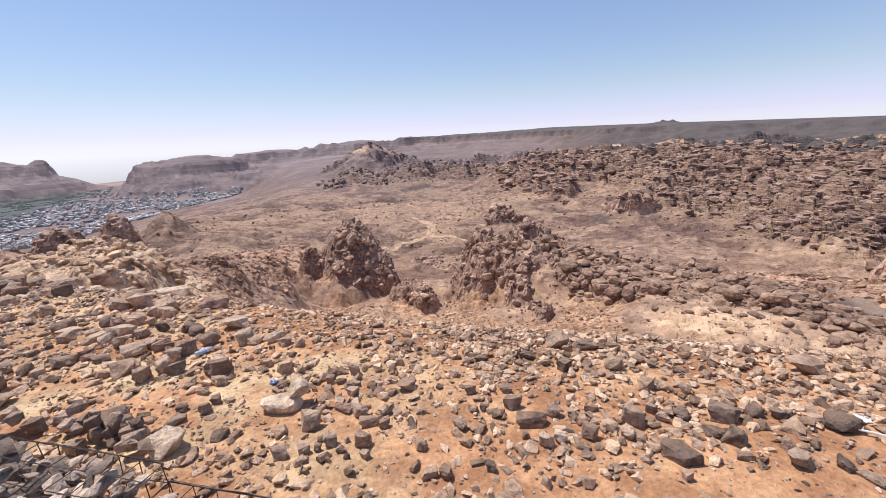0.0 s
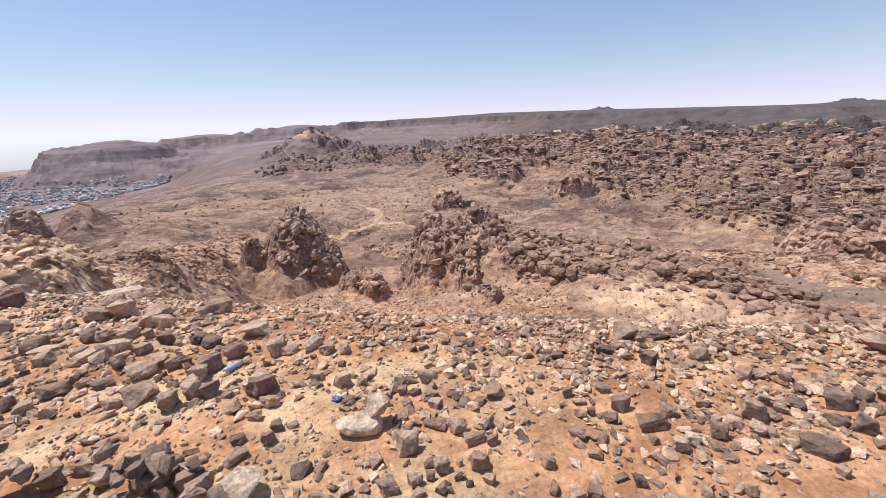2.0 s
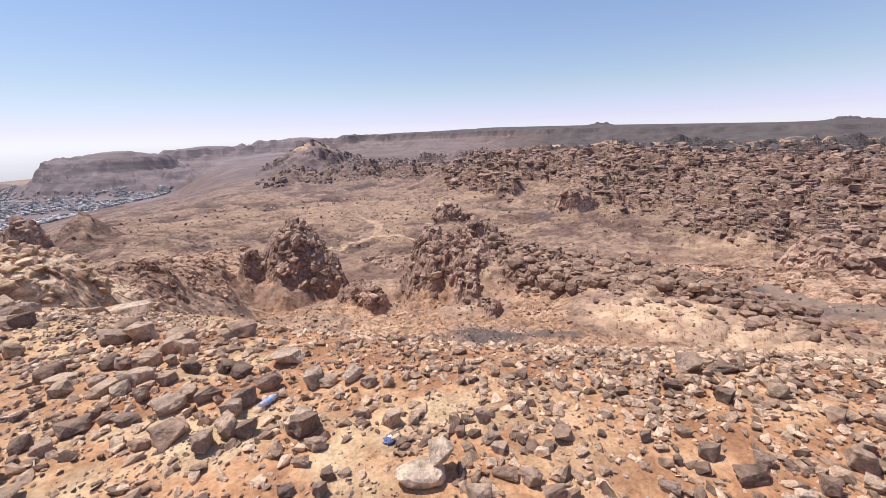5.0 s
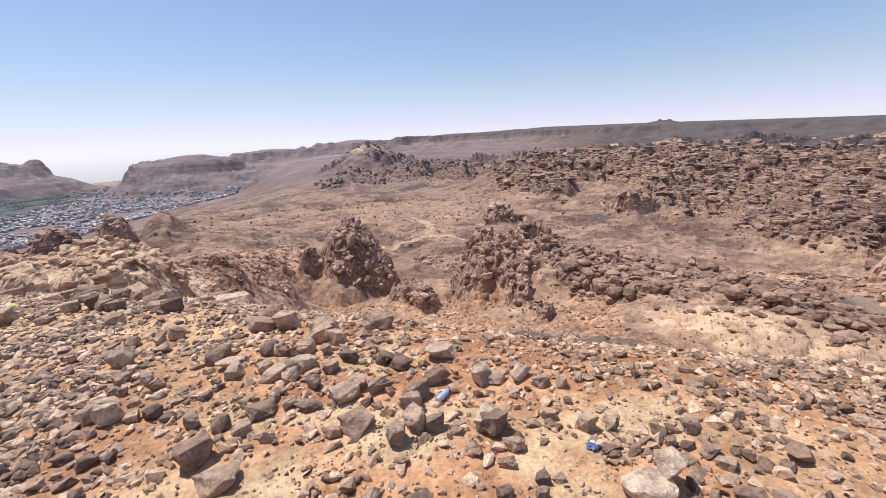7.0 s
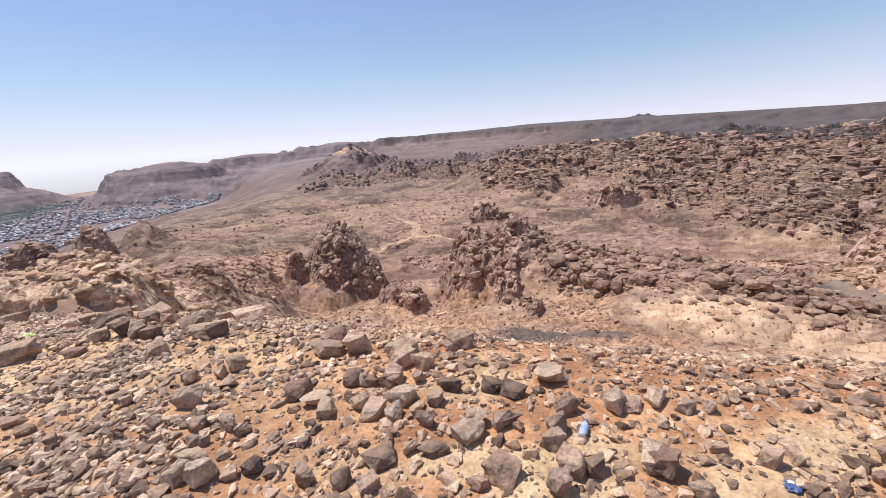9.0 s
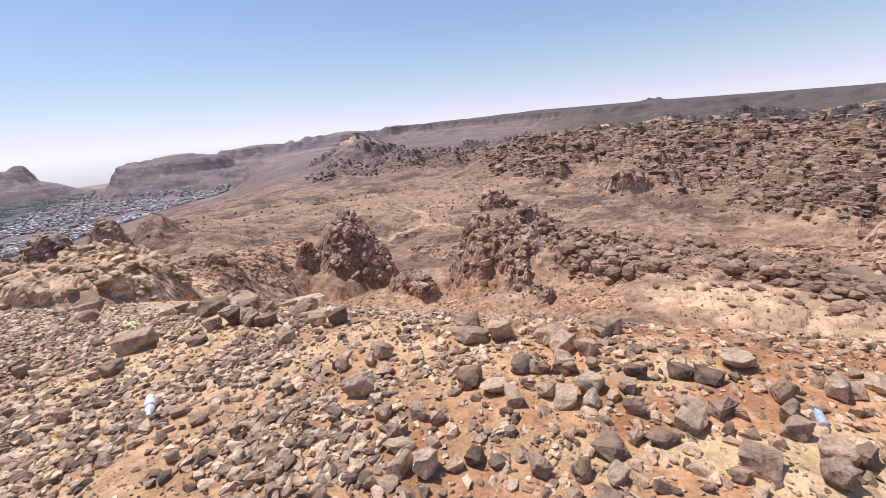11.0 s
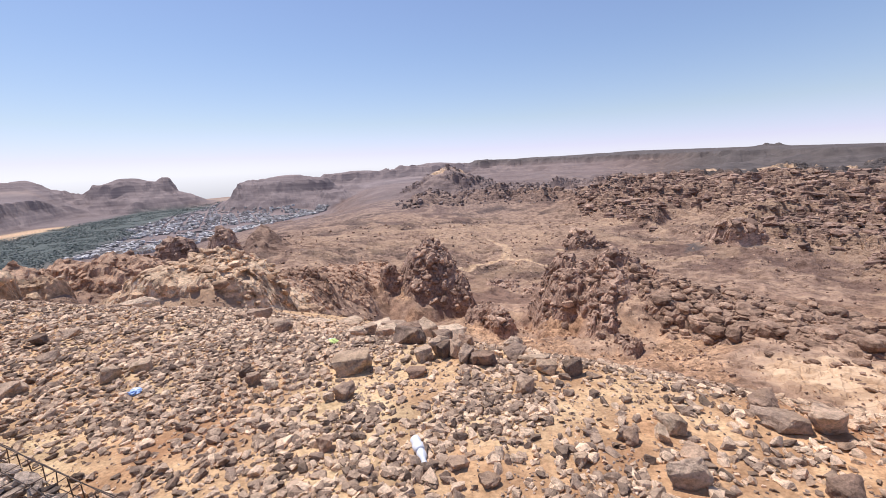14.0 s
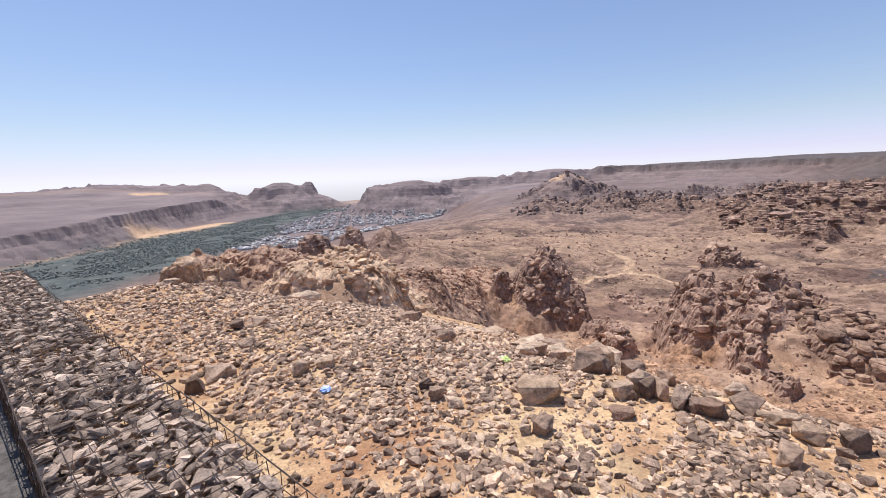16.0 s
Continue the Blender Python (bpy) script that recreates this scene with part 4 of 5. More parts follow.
stone("brown", -4.88, 3.11, 0.11, 0.09, 0.06, 31)
stone("brown", -5.47, 3.69, 0.12, 0.10, 0.05, 35)
stone("tan", -5.17, 3.52, 0.08, 0.06, 0.08, 31)
stone("grey", -4.05, 3.47, 0.15, 0.12, 0.09, 6)
stone("brown", -3.21, 3.81, 0.11, 0.09, 0.11, -14)
stone("grey", -3.07, 4.25, 0.21, 0.17, 0.11, -15)
stone("brown", -4.62, 4.12, 0.12, 0.10, 0.10, 16)
stone("grey", -4.14, 3.33, 0.08, 0.07, 0.08, 8)
stone("grey", -3.45, 2.96, 0.13, 0.10, 0.11, -14)
stone("grey", -2.84, 3.29, 0.13, 0.11, 0.13, -28)
stone("grey", -2.66, 3.63, 0.14, 0.11, 0.08, -28)
stone("grey", -2.40, 3.60, 0.17, 0.13, 0.08, -33)
stone("grey", -2.27, 3.50, 0.19, 0.16, 0.06, -36)
stone("grey", -2.55, 3.29, 0.12, 0.10, 0.06, -34)
stone("brown", -2.31, 3.17, 0.07, 0.06, 0.07, -40)
stone("brown", -2.13, 2.82, 0.15, 0.12, 0.14, -50)
stone("grey", -10.05, 4.54, 0.36, 0.29, 0.12, 57)
stone("grey", -9.95, 4.20, 0.22, 0.18, 0.15, 60)
stone("tan", -9.23, 4.84, 0.20, 0.16, 0.13, 49)
stone("tan", -9.11, 5.07, 0.23, 0.19, 0.10, 46)
stone("grey", -10.55, 5.29, 0.25, 0.20, 0.08, 54)
stone("grey", -11.33, 5.75, 0.21, 0.17, 0.12, 55)
stone("brown", -6.20, 5.02, 0.21, 0.17, 0.07, 10)
stone("brown", -6.15, 5.32, 0.10, 0.08, 0.10, 9)
stone("tan", -6.82, 4.55, 0.09, 0.07, 0.09, 23)
stone("brown", -6.56, 3.93, 0.12, 0.10, 0.08, 24)
stone("brown", -5.67, 3.82, 0.15, 0.12, 0.05, 2)
stone("brown", -4.31, 4.02, 0.17, 0.14, 0.06, -28)
stone("grey", -4.92, 4.98, 0.11, 0.09, 0.05, -11)
stone("grey", -8.57, 6.68, 0.19, 0.15, 0.09, 31)
stone("grey", -11.21, 6.08, 0.30, 0.24, 0.10, 52)
stone("brown", -9.79, 7.58, 0.27, 0.21, 0.10, 35)

stone("tan", -3.00, 4.20, 0.25, 0.20, 0.13, 50)
stone("brown", -2.99, 4.07, 0.23, 0.18, 0.12, 45)
stone("grey", -3.34, 3.85, 0.17, 0.13, 0.11, 5)
stone("tan", -3.56, 3.65, 0.22, 0.13, 0.06, 10)
stone("tan", -2.98, 3.57, 0.23, 0.18, 0.10, 55)
stone("tan", -3.17, 3.46, 0.24, 0.15, 0.07, 46)
stone("tan", -4.43, 4.19, 0.13, 0.11, 0.07, 75)
stone("grey", -4.65, 4.16, 0.13, 0.10, 0.07, 50)
stone("tan", -4.96, 3.90, 0.11, 0.09, 0.06, 30)
stone("brown", -2.53, 4.36, 0.29, 0.22, 0.13, 30)
stone("brown", -3.05, 3.84, 0.22, 0.17, 0.10, 75)
stone("brown", -4.25, 3.50, 0.11, 0.09, 0.07, 55)
stone("grey", -4.18, 3.32, 0.11, 0.08, 0.07, 10)
stone("tan", -4.15, 3.22, 0.17, 0.14, 0.05, 40)
stone("grey", -3.27, 3.84, 0.13, 0.11, 0.09, 80)
stone("tan", -3.46, 3.53, 0.17, 0.13, 0.08, 70)
stone("tan", -3.02, 3.41, 0.14, 0.11, 0.08, 60)
stone("grey", -2.52, 3.27, 0.12, 0.09, 0.07, 80)
stone("brown", -2.59, 2.81, 0.11, 0.09, 0.05, 30)
stone("tan", -1.47, 3.26, 0.19, 0.15, 0.07, 85)
stone("brown", -1.64, 3.25, 0.19, 0.15, 0.05, 5)
stone("grey", -1.35, 3.17, 0.12, 0.09, 0.06, 20)
stone("grey", -2.23, 2.73, 0.15, 0.12, 0.10, 50)
stone("tan", -1.72, 2.81, 0.20, 0.16, 0.09, 70)
stone("brown", -2.93, 3.11, 0.12, 0.09, 0.05, 30)
stone("tan", -4.13, 3.07, 0.16, 0.12, 0.11, 60)

stone("grey", -6.50, 5.95, 0.42, 0.28, 0.17, 25)
stone("grey", -6.08, 5.52, 0.28, 0.20, 0.18, 80)
stone("brown", -5.92, 5.47, 0.22, 0.16, 0.14, 76)
stone("grey", -5.79, 5.31, 0.20, 0.14, 0.14, 65)
stone("tan", -6.21, 5.35, 0.21, 0.15, 0.12, 50)
stone("brown", -5.59, 5.22, 0.20, 0.14, 0.11, 14)
stone("tan", -5.14, 5.36, 0.32, 0.14, 0.07, 15)
stone("tan", -7.23, 6.27, 0.27, 0.19, 0.11, 30)
stone("grey", -4.85, 5.06, 0.21, 0.15, 0.13, 20)
stone("grey", -5.32, 5.48, 0.28, 0.20, 0.13, 40)
stone("brown", -6.88, 6.25, 0.24, 0.17, 0.11, 55)
stone("tan", -5.06, 5.10, 0.21, 0.15, 0.10, 0)
stone("grey", -7.86, 5.00, 0.16, 0.12, 0.09, 30)
stone("grey", -6.70, 4.63, 0.18, 0.13, 0.10, 60)
stone("brown", -5.26, 4.75, 0.19, 0.14, 0.11, 80)
stone("tan", -7.47, 4.76, 0.18, 0.13, 0.07, 20)

boulder = new("stone", raw_mesh("stone", *chip(np.random.default_rng(8), block(np.random.default_rng(15), 0.34, 4, 0.12), 0.06)))
boulder.data.materials.append(STONE["pale"])
boulder.matrix_world = pose(-1.075, 2.325, 0.025, 0, 2, -4) @ Matrix.Diagonal((0.275, 0.19, 0.125, 1))
tagged(boulder, "whitish rounded sandstone boulder lying on orange sand", "stone", "stones on the rim")
placed_stones.append((-1.06, 2.335, 0.3))
stone("tan", -0.965, 2.355, 0.145, 0.13, 0.105, 20, 0.07, True)  # the block on top of the pale one
heap = np.random.default_rng(77)
for k in range(34):  # a heap against the wire
    hx_, hy_ = -2.05 + 0.30 * heap.normal(), 2.10 + 0.08 * heap.normal()
    big_ = heap.uniform(0.075, 0.13)
    stone("grey", hx_, hy_ - 0.25 * (hx_ + 1.98), big_, big_ * 0.72, big_ * 0.5, heap.uniform(0, 180), 0.05 * (k % 3))
stone("tan", -6.85, 5.12, 0.42, 0.30, 0.17, 25, None, True)
stone("brown", -6.52, 6.12, 0.30, 0.25, 0.2, 10)
stone("tan", -6.55, 6.75, 0.5, 0.3, 0.2, 35)
stone("grey", -6.12, 6.02, 0.22, 0.18, 0.15, 60)
stone("brown", -5.85, 5.92, 0.2, 0.16, 0.12, 20)
stone("grey", -5.35, 5.72, 0.28, 0.2, 0.16, 70)
stone("tan", -7.0, 6.75, 0.4, 0.26, 0.13, 15)
stone("grey", -7.15, 6.35, 0.27, 0.2, 0.14, 50)
stone("brown", -3.62, 4.62, 0.28, 0.19, 0.14, 30)
stone("brown", -3.40, 4.38, 0.25, 0.19, 0.14, 10)
stone("tan", -4.33, 4.27, 0.18, 0.14, 0.11, 30)
stone("grey", -4.45, 3.76, 0.23, 0.17, 0.14, 15)
stone("tan", -7.6, 8.0, 0.7, 0.45, 0.13, 30)
stone("grey", -7.2, 7.6, 0.42, 0.3, 0.2, 20)
stone("grey", -6.7, 8.7, 0.5, 0.35, 0.16, 40)
stone("tan", -6.7, 9.7, 0.95, 0.5, 0.24, 15)
stone("tan", -8.9, 8.4, 0.6, 0.4, 0.13, 50)
stone("grey", -9.9, 8.2, 0.5, 0.32, 0.18, 10)
stone("tan", -8.9, 10.0, 0.7, 0.5, 0.12, 60)
stone("tan", -12.6, 8.4, 0.7, 0.45, 0.2, 55)
stone("tan", -15.8, 7.6, 0.45, 0.3, 0.12, 70)


# ---- loose rubble and gravel ----
def cover(x, y):
    """Share of the ground that rubble covers."""
    field = np.maximum(step(-3.0, -4.4, x + 0.7 * (fbm(x, y, 1.0, 2, 101) - 0.5)), 0.6 * step(-1.9, -3.0, x + 0.9 * (fbm(x, y, 0.6, 2, 104) - 0.5)) * step(2.5, 3.0, y))
    bank = step(-0.5, 0.4, x) * step(1.5, 2.1, y) * step(3.9, 3.2, y) * step(0.34, 0.50, fbm(x, y, 0.8, 3, 102) + 0.08) * 0.95
    upper = step(-3.9, -2.4, -np.abs(x + 3.2)) * step(2.7, 3.5, y) * (0.15 + 0.46 * step(-1.9, -3.0, x))
    rim = step(-1.3, -0.4, y - np.interp(x, EDGE_X, EDGE_Y)) * (0.22 + 0.5 * step(-2.5, -4.5, x) + 0.2 * step(-1.2, 0.2, x))
    heap = step(0.75, 0.3, np.abs(x + 1.95)) * step(0.7, 0.25, y - basket_line(x)) * 0.9
    clumps = 0.5 * step(0.48, 0.60, fbm(x, y, 0.5, 3, 108)) * step(1.2, 0.0, x)
    d = np.maximum(np.maximum(np.maximum(field, bank), np.maximum(upper, rim)), np.maximum(heap, clumps))
    d = d * (1 - 0.65 * step(0.5, 1.8, y - np.interp(x, EDGE_X, EDGE_Y)) * step(-8, -5, x))
    sand = step(0.49, 0.58, fbm(x, y, 0.9, 3, 103))
    d = d * (1 - 0.85 * strip(x, y))
    return np.clip(0.04 * (1 - strip(x, y)) + 0.96 * d * (1 - np.interp(x, (-8.0, -6.2, -4.4, -3.6, -1.0, 0.0), (0.4, 0.85, 0.85, 0.5, 0.5, 0.3)) * sand * (1 - heap)), 0, 1)


def strew(count, x0, x1, y0, y1, low, high, power, seed, keep, inside=False):
    r = np.random.default_rng(seed)
    x, y = r.uniform(x0, x1, count), r.uniform(y0, y1, count)
    size = low + (high - low) * r.random(count) ** power
    ok = r.random(count) < keep(x, y)
    ok &= (y < basket_line(x) - 1.0 - size) if inside else (y > basket_line(x) + 0.06 + size * 0.5)
    ok &= y < np.interp(x, EDGE_X, EDGE_Y) + 7.5
    x, y, size = x[ok], y[ok], size[ok]
    far = np.ones(len(x), bool)
    for sx, sy, sw in placed_stones:
        far &= np.hypot(x - sx, y - sy) > 0.46 * sw + 0.3 * size
    return x[far], y[far], size[far], r


def rubble(name, label, count, area, low, high, power, seed, keep, mat, flat=0.5, templates=None, inside=False):
    x, y, s, r = strew(count, *area, low, high, power, seed, keep, inside)
    n = len(x)
    size = np.stack([s * r.uniform(0.8, 1.25, n), s * r.uniform(0.55, 0.9, n), s * flat * r.uniform(0.6, 1.3, n)], -1)
    z = terrain(x, y) + size[:, 2] * 0.30
    ob = part(name, joined(name, r, templates or SHARDS, np.stack([x, y, z], -1), size, 0.25), mat)
    return tagged(ob, label, "rubble", kind="stuff")


rubble("rubble", "brown and tan broken stones strewn on orange sand", 25500, (-3.8, 3.0, 1.3, 6.6), 0.026, 0.10, 2.1, 11,
       lambda x, y: cover(x, y) * step(-3.8, -3.2, x), RUBBLE, 0.5)
rubble("grey_rubble", "dense grey broken stones covering the rim", 27000, (-9.5, -3.0, 1.3, 6.6), 0.028, 0.10, 2.0, 16,
       lambda x, y: cover(x, y) * step(-3.2, -3.8, x), GREY_RUBBLE, 0.5)
rubble("outer_rubble", "grey broken stones further along the rim", 19000, (-17, -8.8, 2.6, 10.5), 0.035, 0.12, 2.0, 15,
       lambda x, y: cover(x, y) * np.maximum(step(-9, -9.6, x), step(6.2, 6.8, y)), GREY_RUBBLE, 0.5)
rubble("slope_rubble", "broken stones on the bank below the rim", 12000, (-9, 4.5, 5.0, 12.5), 0.045, 0.14, 2.2, 17,
       lambda x, y: cover(x, y) * step(6.1, 6.9, y), RUBBLE, 0.5)
rubble("small_rubble", "small broken stones strewn between larger ones", 34000, (-14, 4.5, 0.5, 9), 0.02, 0.065, 1.6, 12,
       lambda x, y: (0.26 + 0.7 * cover(x, y)) * (1 - 0.8 * strip(x, y)), RUBBLE, 0.5, PEBBLES)
rubble("gravel", "fine pale gravel scattered over orange sand", 42000, (-9, 4.0, 0.8, 6), 0.007, 0.026, 1.8, 13,
       lambda x, y: 0.25 + 0.75 * step(0.4, 0.6, fbm(x, y, 0.7, 2, 107)), GRAVEL, 0.55, PEBBLES)
rubble("path_gravel", "dark grey crushed gravel behind the wire baskets", 9000, (-16, 3, -3, 4), 0.015, 0.05, 1.6, 14,
       lambda x, y: 0.9 + 0 * x, FILL, 0.6, PEBBLES, True)

# ---- stone-filled wire baskets along the inner edge of the rim ----
WIRE, wn_, wl_, wb_ = material("rusty_wire", 0.55)
wb_.inputs["Metallic"].default_value = 0.6
wl_.new(ramp(wn_, wl_, noise_node(wn_, wl_, wn_.new("ShaderNodeNewGeometry").outputs["Position"], 25, 4),
             ((0.35, (0.075, 0.06, 0.052)), (0.65, (0.20, 0.13, 0.09)))), wb_.inputs["Base Color"])
LONG, WIDE, TOP, FOOT = 2.0, 0.79, 0.25, -0.45


def wire_face(r, origin, u, v, nu, nv, bulge):
    """A welded net: bars along u and along v, a little bent."""
    origin, u, v = Vector(origin), Vector(u), Vector(v)
    w = u.cross(v).normalized()
    pieces = []
    for a in range(nv + 1):
        pts = [origin + v * (a / nv) + u * (k / 8) + w * (bulge * r.normal() + 0.0) for k in range(9)]
        pieces.append(tube(pts, 0.0028, 4))
    for a in range(nu + 1):
        pts = [origin + u * (a / nu) + v * (k / 6) + w * (0.005 + bulge * r.normal()) for k in range(7)]
        pieces.append(tube(pts, 0.0028, 4))
    return pieces


def wire_basket(seed, apart=False):
    """A wire basket; apart: the stones under the lid are pieces of their own."""
    r = np.random.default_rng(seed)
    basket = thing("gabion_basket", "rusty wire basket filled with grey broken stones", "gabion", "baskets along the rim")
    part("lid_mesh", raw_mesh("lid_mesh", *merge(wire_face(r, (0, 0, TOP), (LONG, 0, 0), (0, -WIDE, 0), 16, 7, 0.006))), WIRE, basket, "bent welded wire lid")
    part("front_mesh", raw_mesh("front_mesh", *merge(wire_face(r, (0, 0, FOOT), (LONG, 0, 0), (0, 0, TOP - FOOT), 16, 6, 0.004))), WIRE, basket)
    part("back_mesh", raw_mesh("back_mesh", *merge(wire_face(r, (0, -WIDE, FOOT), (LONG, 0, 0), (0, 0, TOP - FOOT), 16, 6, 0.004))), WIRE, basket)
    part("end_mesh", raw_mesh("end_mesh", *merge(wire_face(r, (0, 0, FOOT), (0, -WIDE, 0), (0, 0, TOP - FOOT), 7, 6, 0.004))), WIRE, basket)
    for y in (0, -WIDE):
        pts = [(LONG * k / 10, y, TOP + 0.004 * r.normal()) for k in range(11)]
        part("edge_wire", raw_mesh("edge_wire", *tube(pts, 0.003, 6)), WIRE, basket, "thicker lacing wire")
    where, size = [], []
    for layer, z in enumerate((TOP - 0.035, TOP - 0.085)):
        if layer and apart:
            for k, (p, q) in enumerate(zip(where, size)):
                ob = part("stone", PIECES[int(r.integers(0, len(PIECES)))], None, basket)
                ob.matrix_local = pose(min(max(p[0], 0.06), LONG - 0.06), min(max(p[1], 0.06 - WIDE), -0.06), p[2], 18 * r.normal(), 18 * r.normal(), r.uniform(0, 360)) @ Matrix.Diagonal((*q, 1))
            where, size = [], []
        for i in range(26):
            for j in range(11):
                s = 0.05 + 0.075 * r.random() ** 1.6
                where.append((0.04 + i * 0.075 + 0.022 * r.normal(), -0.05 - j * 0.07 + 0.02 * r.normal(), z + 0.014 * r.normal()))
                size.append((s * 1.25, s * r.uniform(0.55, 0.85), s * r.uniform(0.26, 0.45)))
    for y in (-0.06, -WIDE + 0.06):
        for i in range(19):
            for j in range(6):
                s = r.uniform(0.09, 0.15)
                where.append((0.05 + i * 0.1 + 0.02 * r.normal(), y + 0.01 * r.normal(), FOOT + 0.05 + j * 0.08))
                size.append((s, s * 0.7, s * 0.7))
    where, size = np.array(where), np.array(size)
    where[:, 0] = np.clip(where[:, 0], 0.06, LONG - 0.06)
    where[:, 1] = np.clip(where[:, 1], -WIDE + 0.06, -0.06)
    fill = part("stone_fill", joined("stone_fill", r, SHARDS, where, size, 0.35), FILL, basket, "packed grey and tan stones")
    fill["kind"] = "stuff"
    return basket


PIECES = [raw_mesh("stone", v, f) for v, f in SHARDS]
for me in PIECES:
    me.materials.append(FILL_PIECE)
lead = math.degrees(math.atan2(0.253, -1.0))
run = Vector((-1.0, 0.253, 0)).normalized()
models = [wire_basket(31), wire_basket(32), wire_basket(33, True), wire_basket(34, True)]
used = set()
for k in range(10):
    at = Vector((2.6, basket_line(2.6), 0)) + run * (k * 2.012)
    # the local x runs back towards +x, so that the local -y faces the walker
    m = pose(at.x + run.x * LONG, at.y + run.y * LONG, (-0.13, -0.085, 0.015)[k] if k < 3 else 0.012 * (k % 2), 0, 0, lead - 180)
    which = {2: 2, 5: 3, 6: 2, 7: 3}.get(k, k % 2)
    if which in used:
        copy_thing(models[which], m)
    else:
        models[which].matrix_world = m
        used.add(which)


# ---- litter ----
def plastic(name, color, rough, through_=0.0):
    m, n, l, b = material(name, rough)
    geo = n.new("ShaderNodeNewGeometry")
    l.new(mix(n, l, 0.5, color, ramp(n, l, noise_node(n, l, geo.outputs["Position"], 60, 3), ((0.35, tuple(c * 0.75 for c in color)), (0.6, color)))), b.inputs["Base Color"])
    b.inputs["Transmission Weight"].default_value = through_
    b.inputs["Specular IOR Level"].default_value = 0.5
    return m


CLEAR = plastic("clear_plastic", (0.74, 0.78, 0.90), 0.28, 0.35)
MILKY = plastic("milky_plastic", (0.86, 0.87, 0.90), 0.35, 0.1)
BLUE = plastic("blue_plastic", (0.09, 0.13, 0.27), 0.4)
SKYBLUE = plastic("pale_blue_plastic", (0.36, 0.52, 0.86), 0.45)
LIME = plastic("lime_plastic", (0.62, 0.72, 0.22), 0.45)
PAPER = plastic("white_paper", (0.80, 0.79, 0.76), 0.8)
TWIG = plastic("bleached_wood", (0.56, 0.45, 0.30), 0.85)


def lathe(profile, sides, dent, seed):
    """A turned shape lying along x, with dents."""
    verts, faces = [], []
    off = Vector((seed * 3.1, 0, 0))
    for k, (x, rad) in enumerate(profile):
        for s in range(sides):
            a = 2 * math.pi * s / sides
            p = Vector((x, math.cos(a) * rad, math.sin(a) * rad))
            q = 1 - dent * max(0.0, noise.noise(p * 22 + off)) * 2
            verts.append((x, p.y * q, p.z * q))
    for k in range(len(profile) - 1):
        for s in range(sides):
            t = (s + 1) % sides
            faces.append((k * sides + s, k * sides + t, (k + 1) * sides + t, (k + 1) * sides + s))
    faces.append(tuple(range(sides))[::-1])
    faces.append(tuple(range((len(profile) - 1) * sides, len(profile) * sides)))
    return verts, faces


def bottle(x0, y0, x1, y1, body_mat, band_mat, cap_mat, label, seed):
    a, b = Vector((x0, y0, 0)), Vector((x1, y1, 0))
    size = (b - a).length / 0.22
    z = float(terrain(np.array([(x0 + x1) / 2]), np.array([(y0 + y1) / 2]))[0])
    m = pose(a.x, a.y, z + 0.036 * size, 0, 3, math.degrees(math.atan2(b.y - a.y, b.x - a.x))) @ Matrix.Scale(size, 4)
    ob = thing("plastic_bottle", label, "bottle", m=m)
    body = [(0.0, 0.022), (0.004, 0.031), (0.03, 0.033), (0.045, 0.029), (0.06, 0.033), (0.10, 0.032), (0.115, 0.029), (0.13, 0.033), (0.155, 0.031), (0.175, 0.02), (0.19, 0.0135), (0.20, 0.0135)]
    part("body", raw_mesh("body", *lathe(body, 18, 0.22, seed), smooth=True), body_mat, ob)
    part("paper_band", raw_mesh("paper_band", *lathe([(0.062, 0.0345), (0.08, 0.0338), (0.098, 0.0338), (0.112, 0.0345)], 18, 0.2, seed), smooth=True), band_mat, ob, "printed band round the bottle")
    part("cap", raw_mesh("cap", *lathe([(0.199, 0.0155), (0.201, 0.0165), (0.214, 0.0165), (0.216, 0.014)], 16, 0, 1), smooth=True), cap_mat, ob, "small screw cap")
    return ob


bottle(-2.01, 3.02, -1.935, 3.155, CLEAR, SKYBLUE, BLUE, "dented clear plastic bottle with a blue band on sand", 1)
bottle(-5.97, 4.00, -5.86, 3.79, MILKY, MILKY, PAPER, "milky white plastic bottle lying among rubble", 2)


def crumple(name, x, y, size, squash, mats, label, category, seed):
    """A crumpled wrapper: a creased skin with a second scrap of another colour folded into it."""
    z = float(terrain(np.array([x]), np.array([y]))[0])
    ob = thing(name, label, category, m=pose(x, y, z + size * squash * 0.42, 0, 0, seed * 40))
    for k, mat in enumerate(mats):
        bm = bmesh.new()
        bmesh.ops.create_icosphere(bm, subdivisions=3, radius=size * (0.5 - 0.12 * k))
        off = Vector((seed * 7.7 + k * 3, 1, 2))
        for v in bm.verts:
            p = v.co / size
            crease = abs(noise.noise(p * 5 + off)) + 0.5 * abs(noise.noise(p * 11 + off))
            v.co *= 0.72 + 0.75 * crease
            v.co.z *= squash
            v.co += Vector((0.16 * size * k, 0.1 * size * k, 0.05 * size * k))
        me = bpy.data.meshes.new("skin")
        bm.to_mesh(me)
        bm.free()
        part("skin" if not k else "fold", me, mat, ob)
    return ob


crumple("snack_wrapper", -1.22, 2.60, 0.065, 0.42, (BLUE, PAPER), "crumpled blue and white foil wrapper on sand", "wrapper", 1)
crumple("plastic_bag", -8.70, 4.60, 0.10, 0.5, (SKYBLUE, PAPER), "crumpled pale blue plastic bag among rubble", "bag", 2)
crumple("plastic_scrap", -7.35, 5.80, 0.12, 0.45, (LIME, PAPER), "crumpled lime green plastic scrap among rubble", "wrapper", 3)
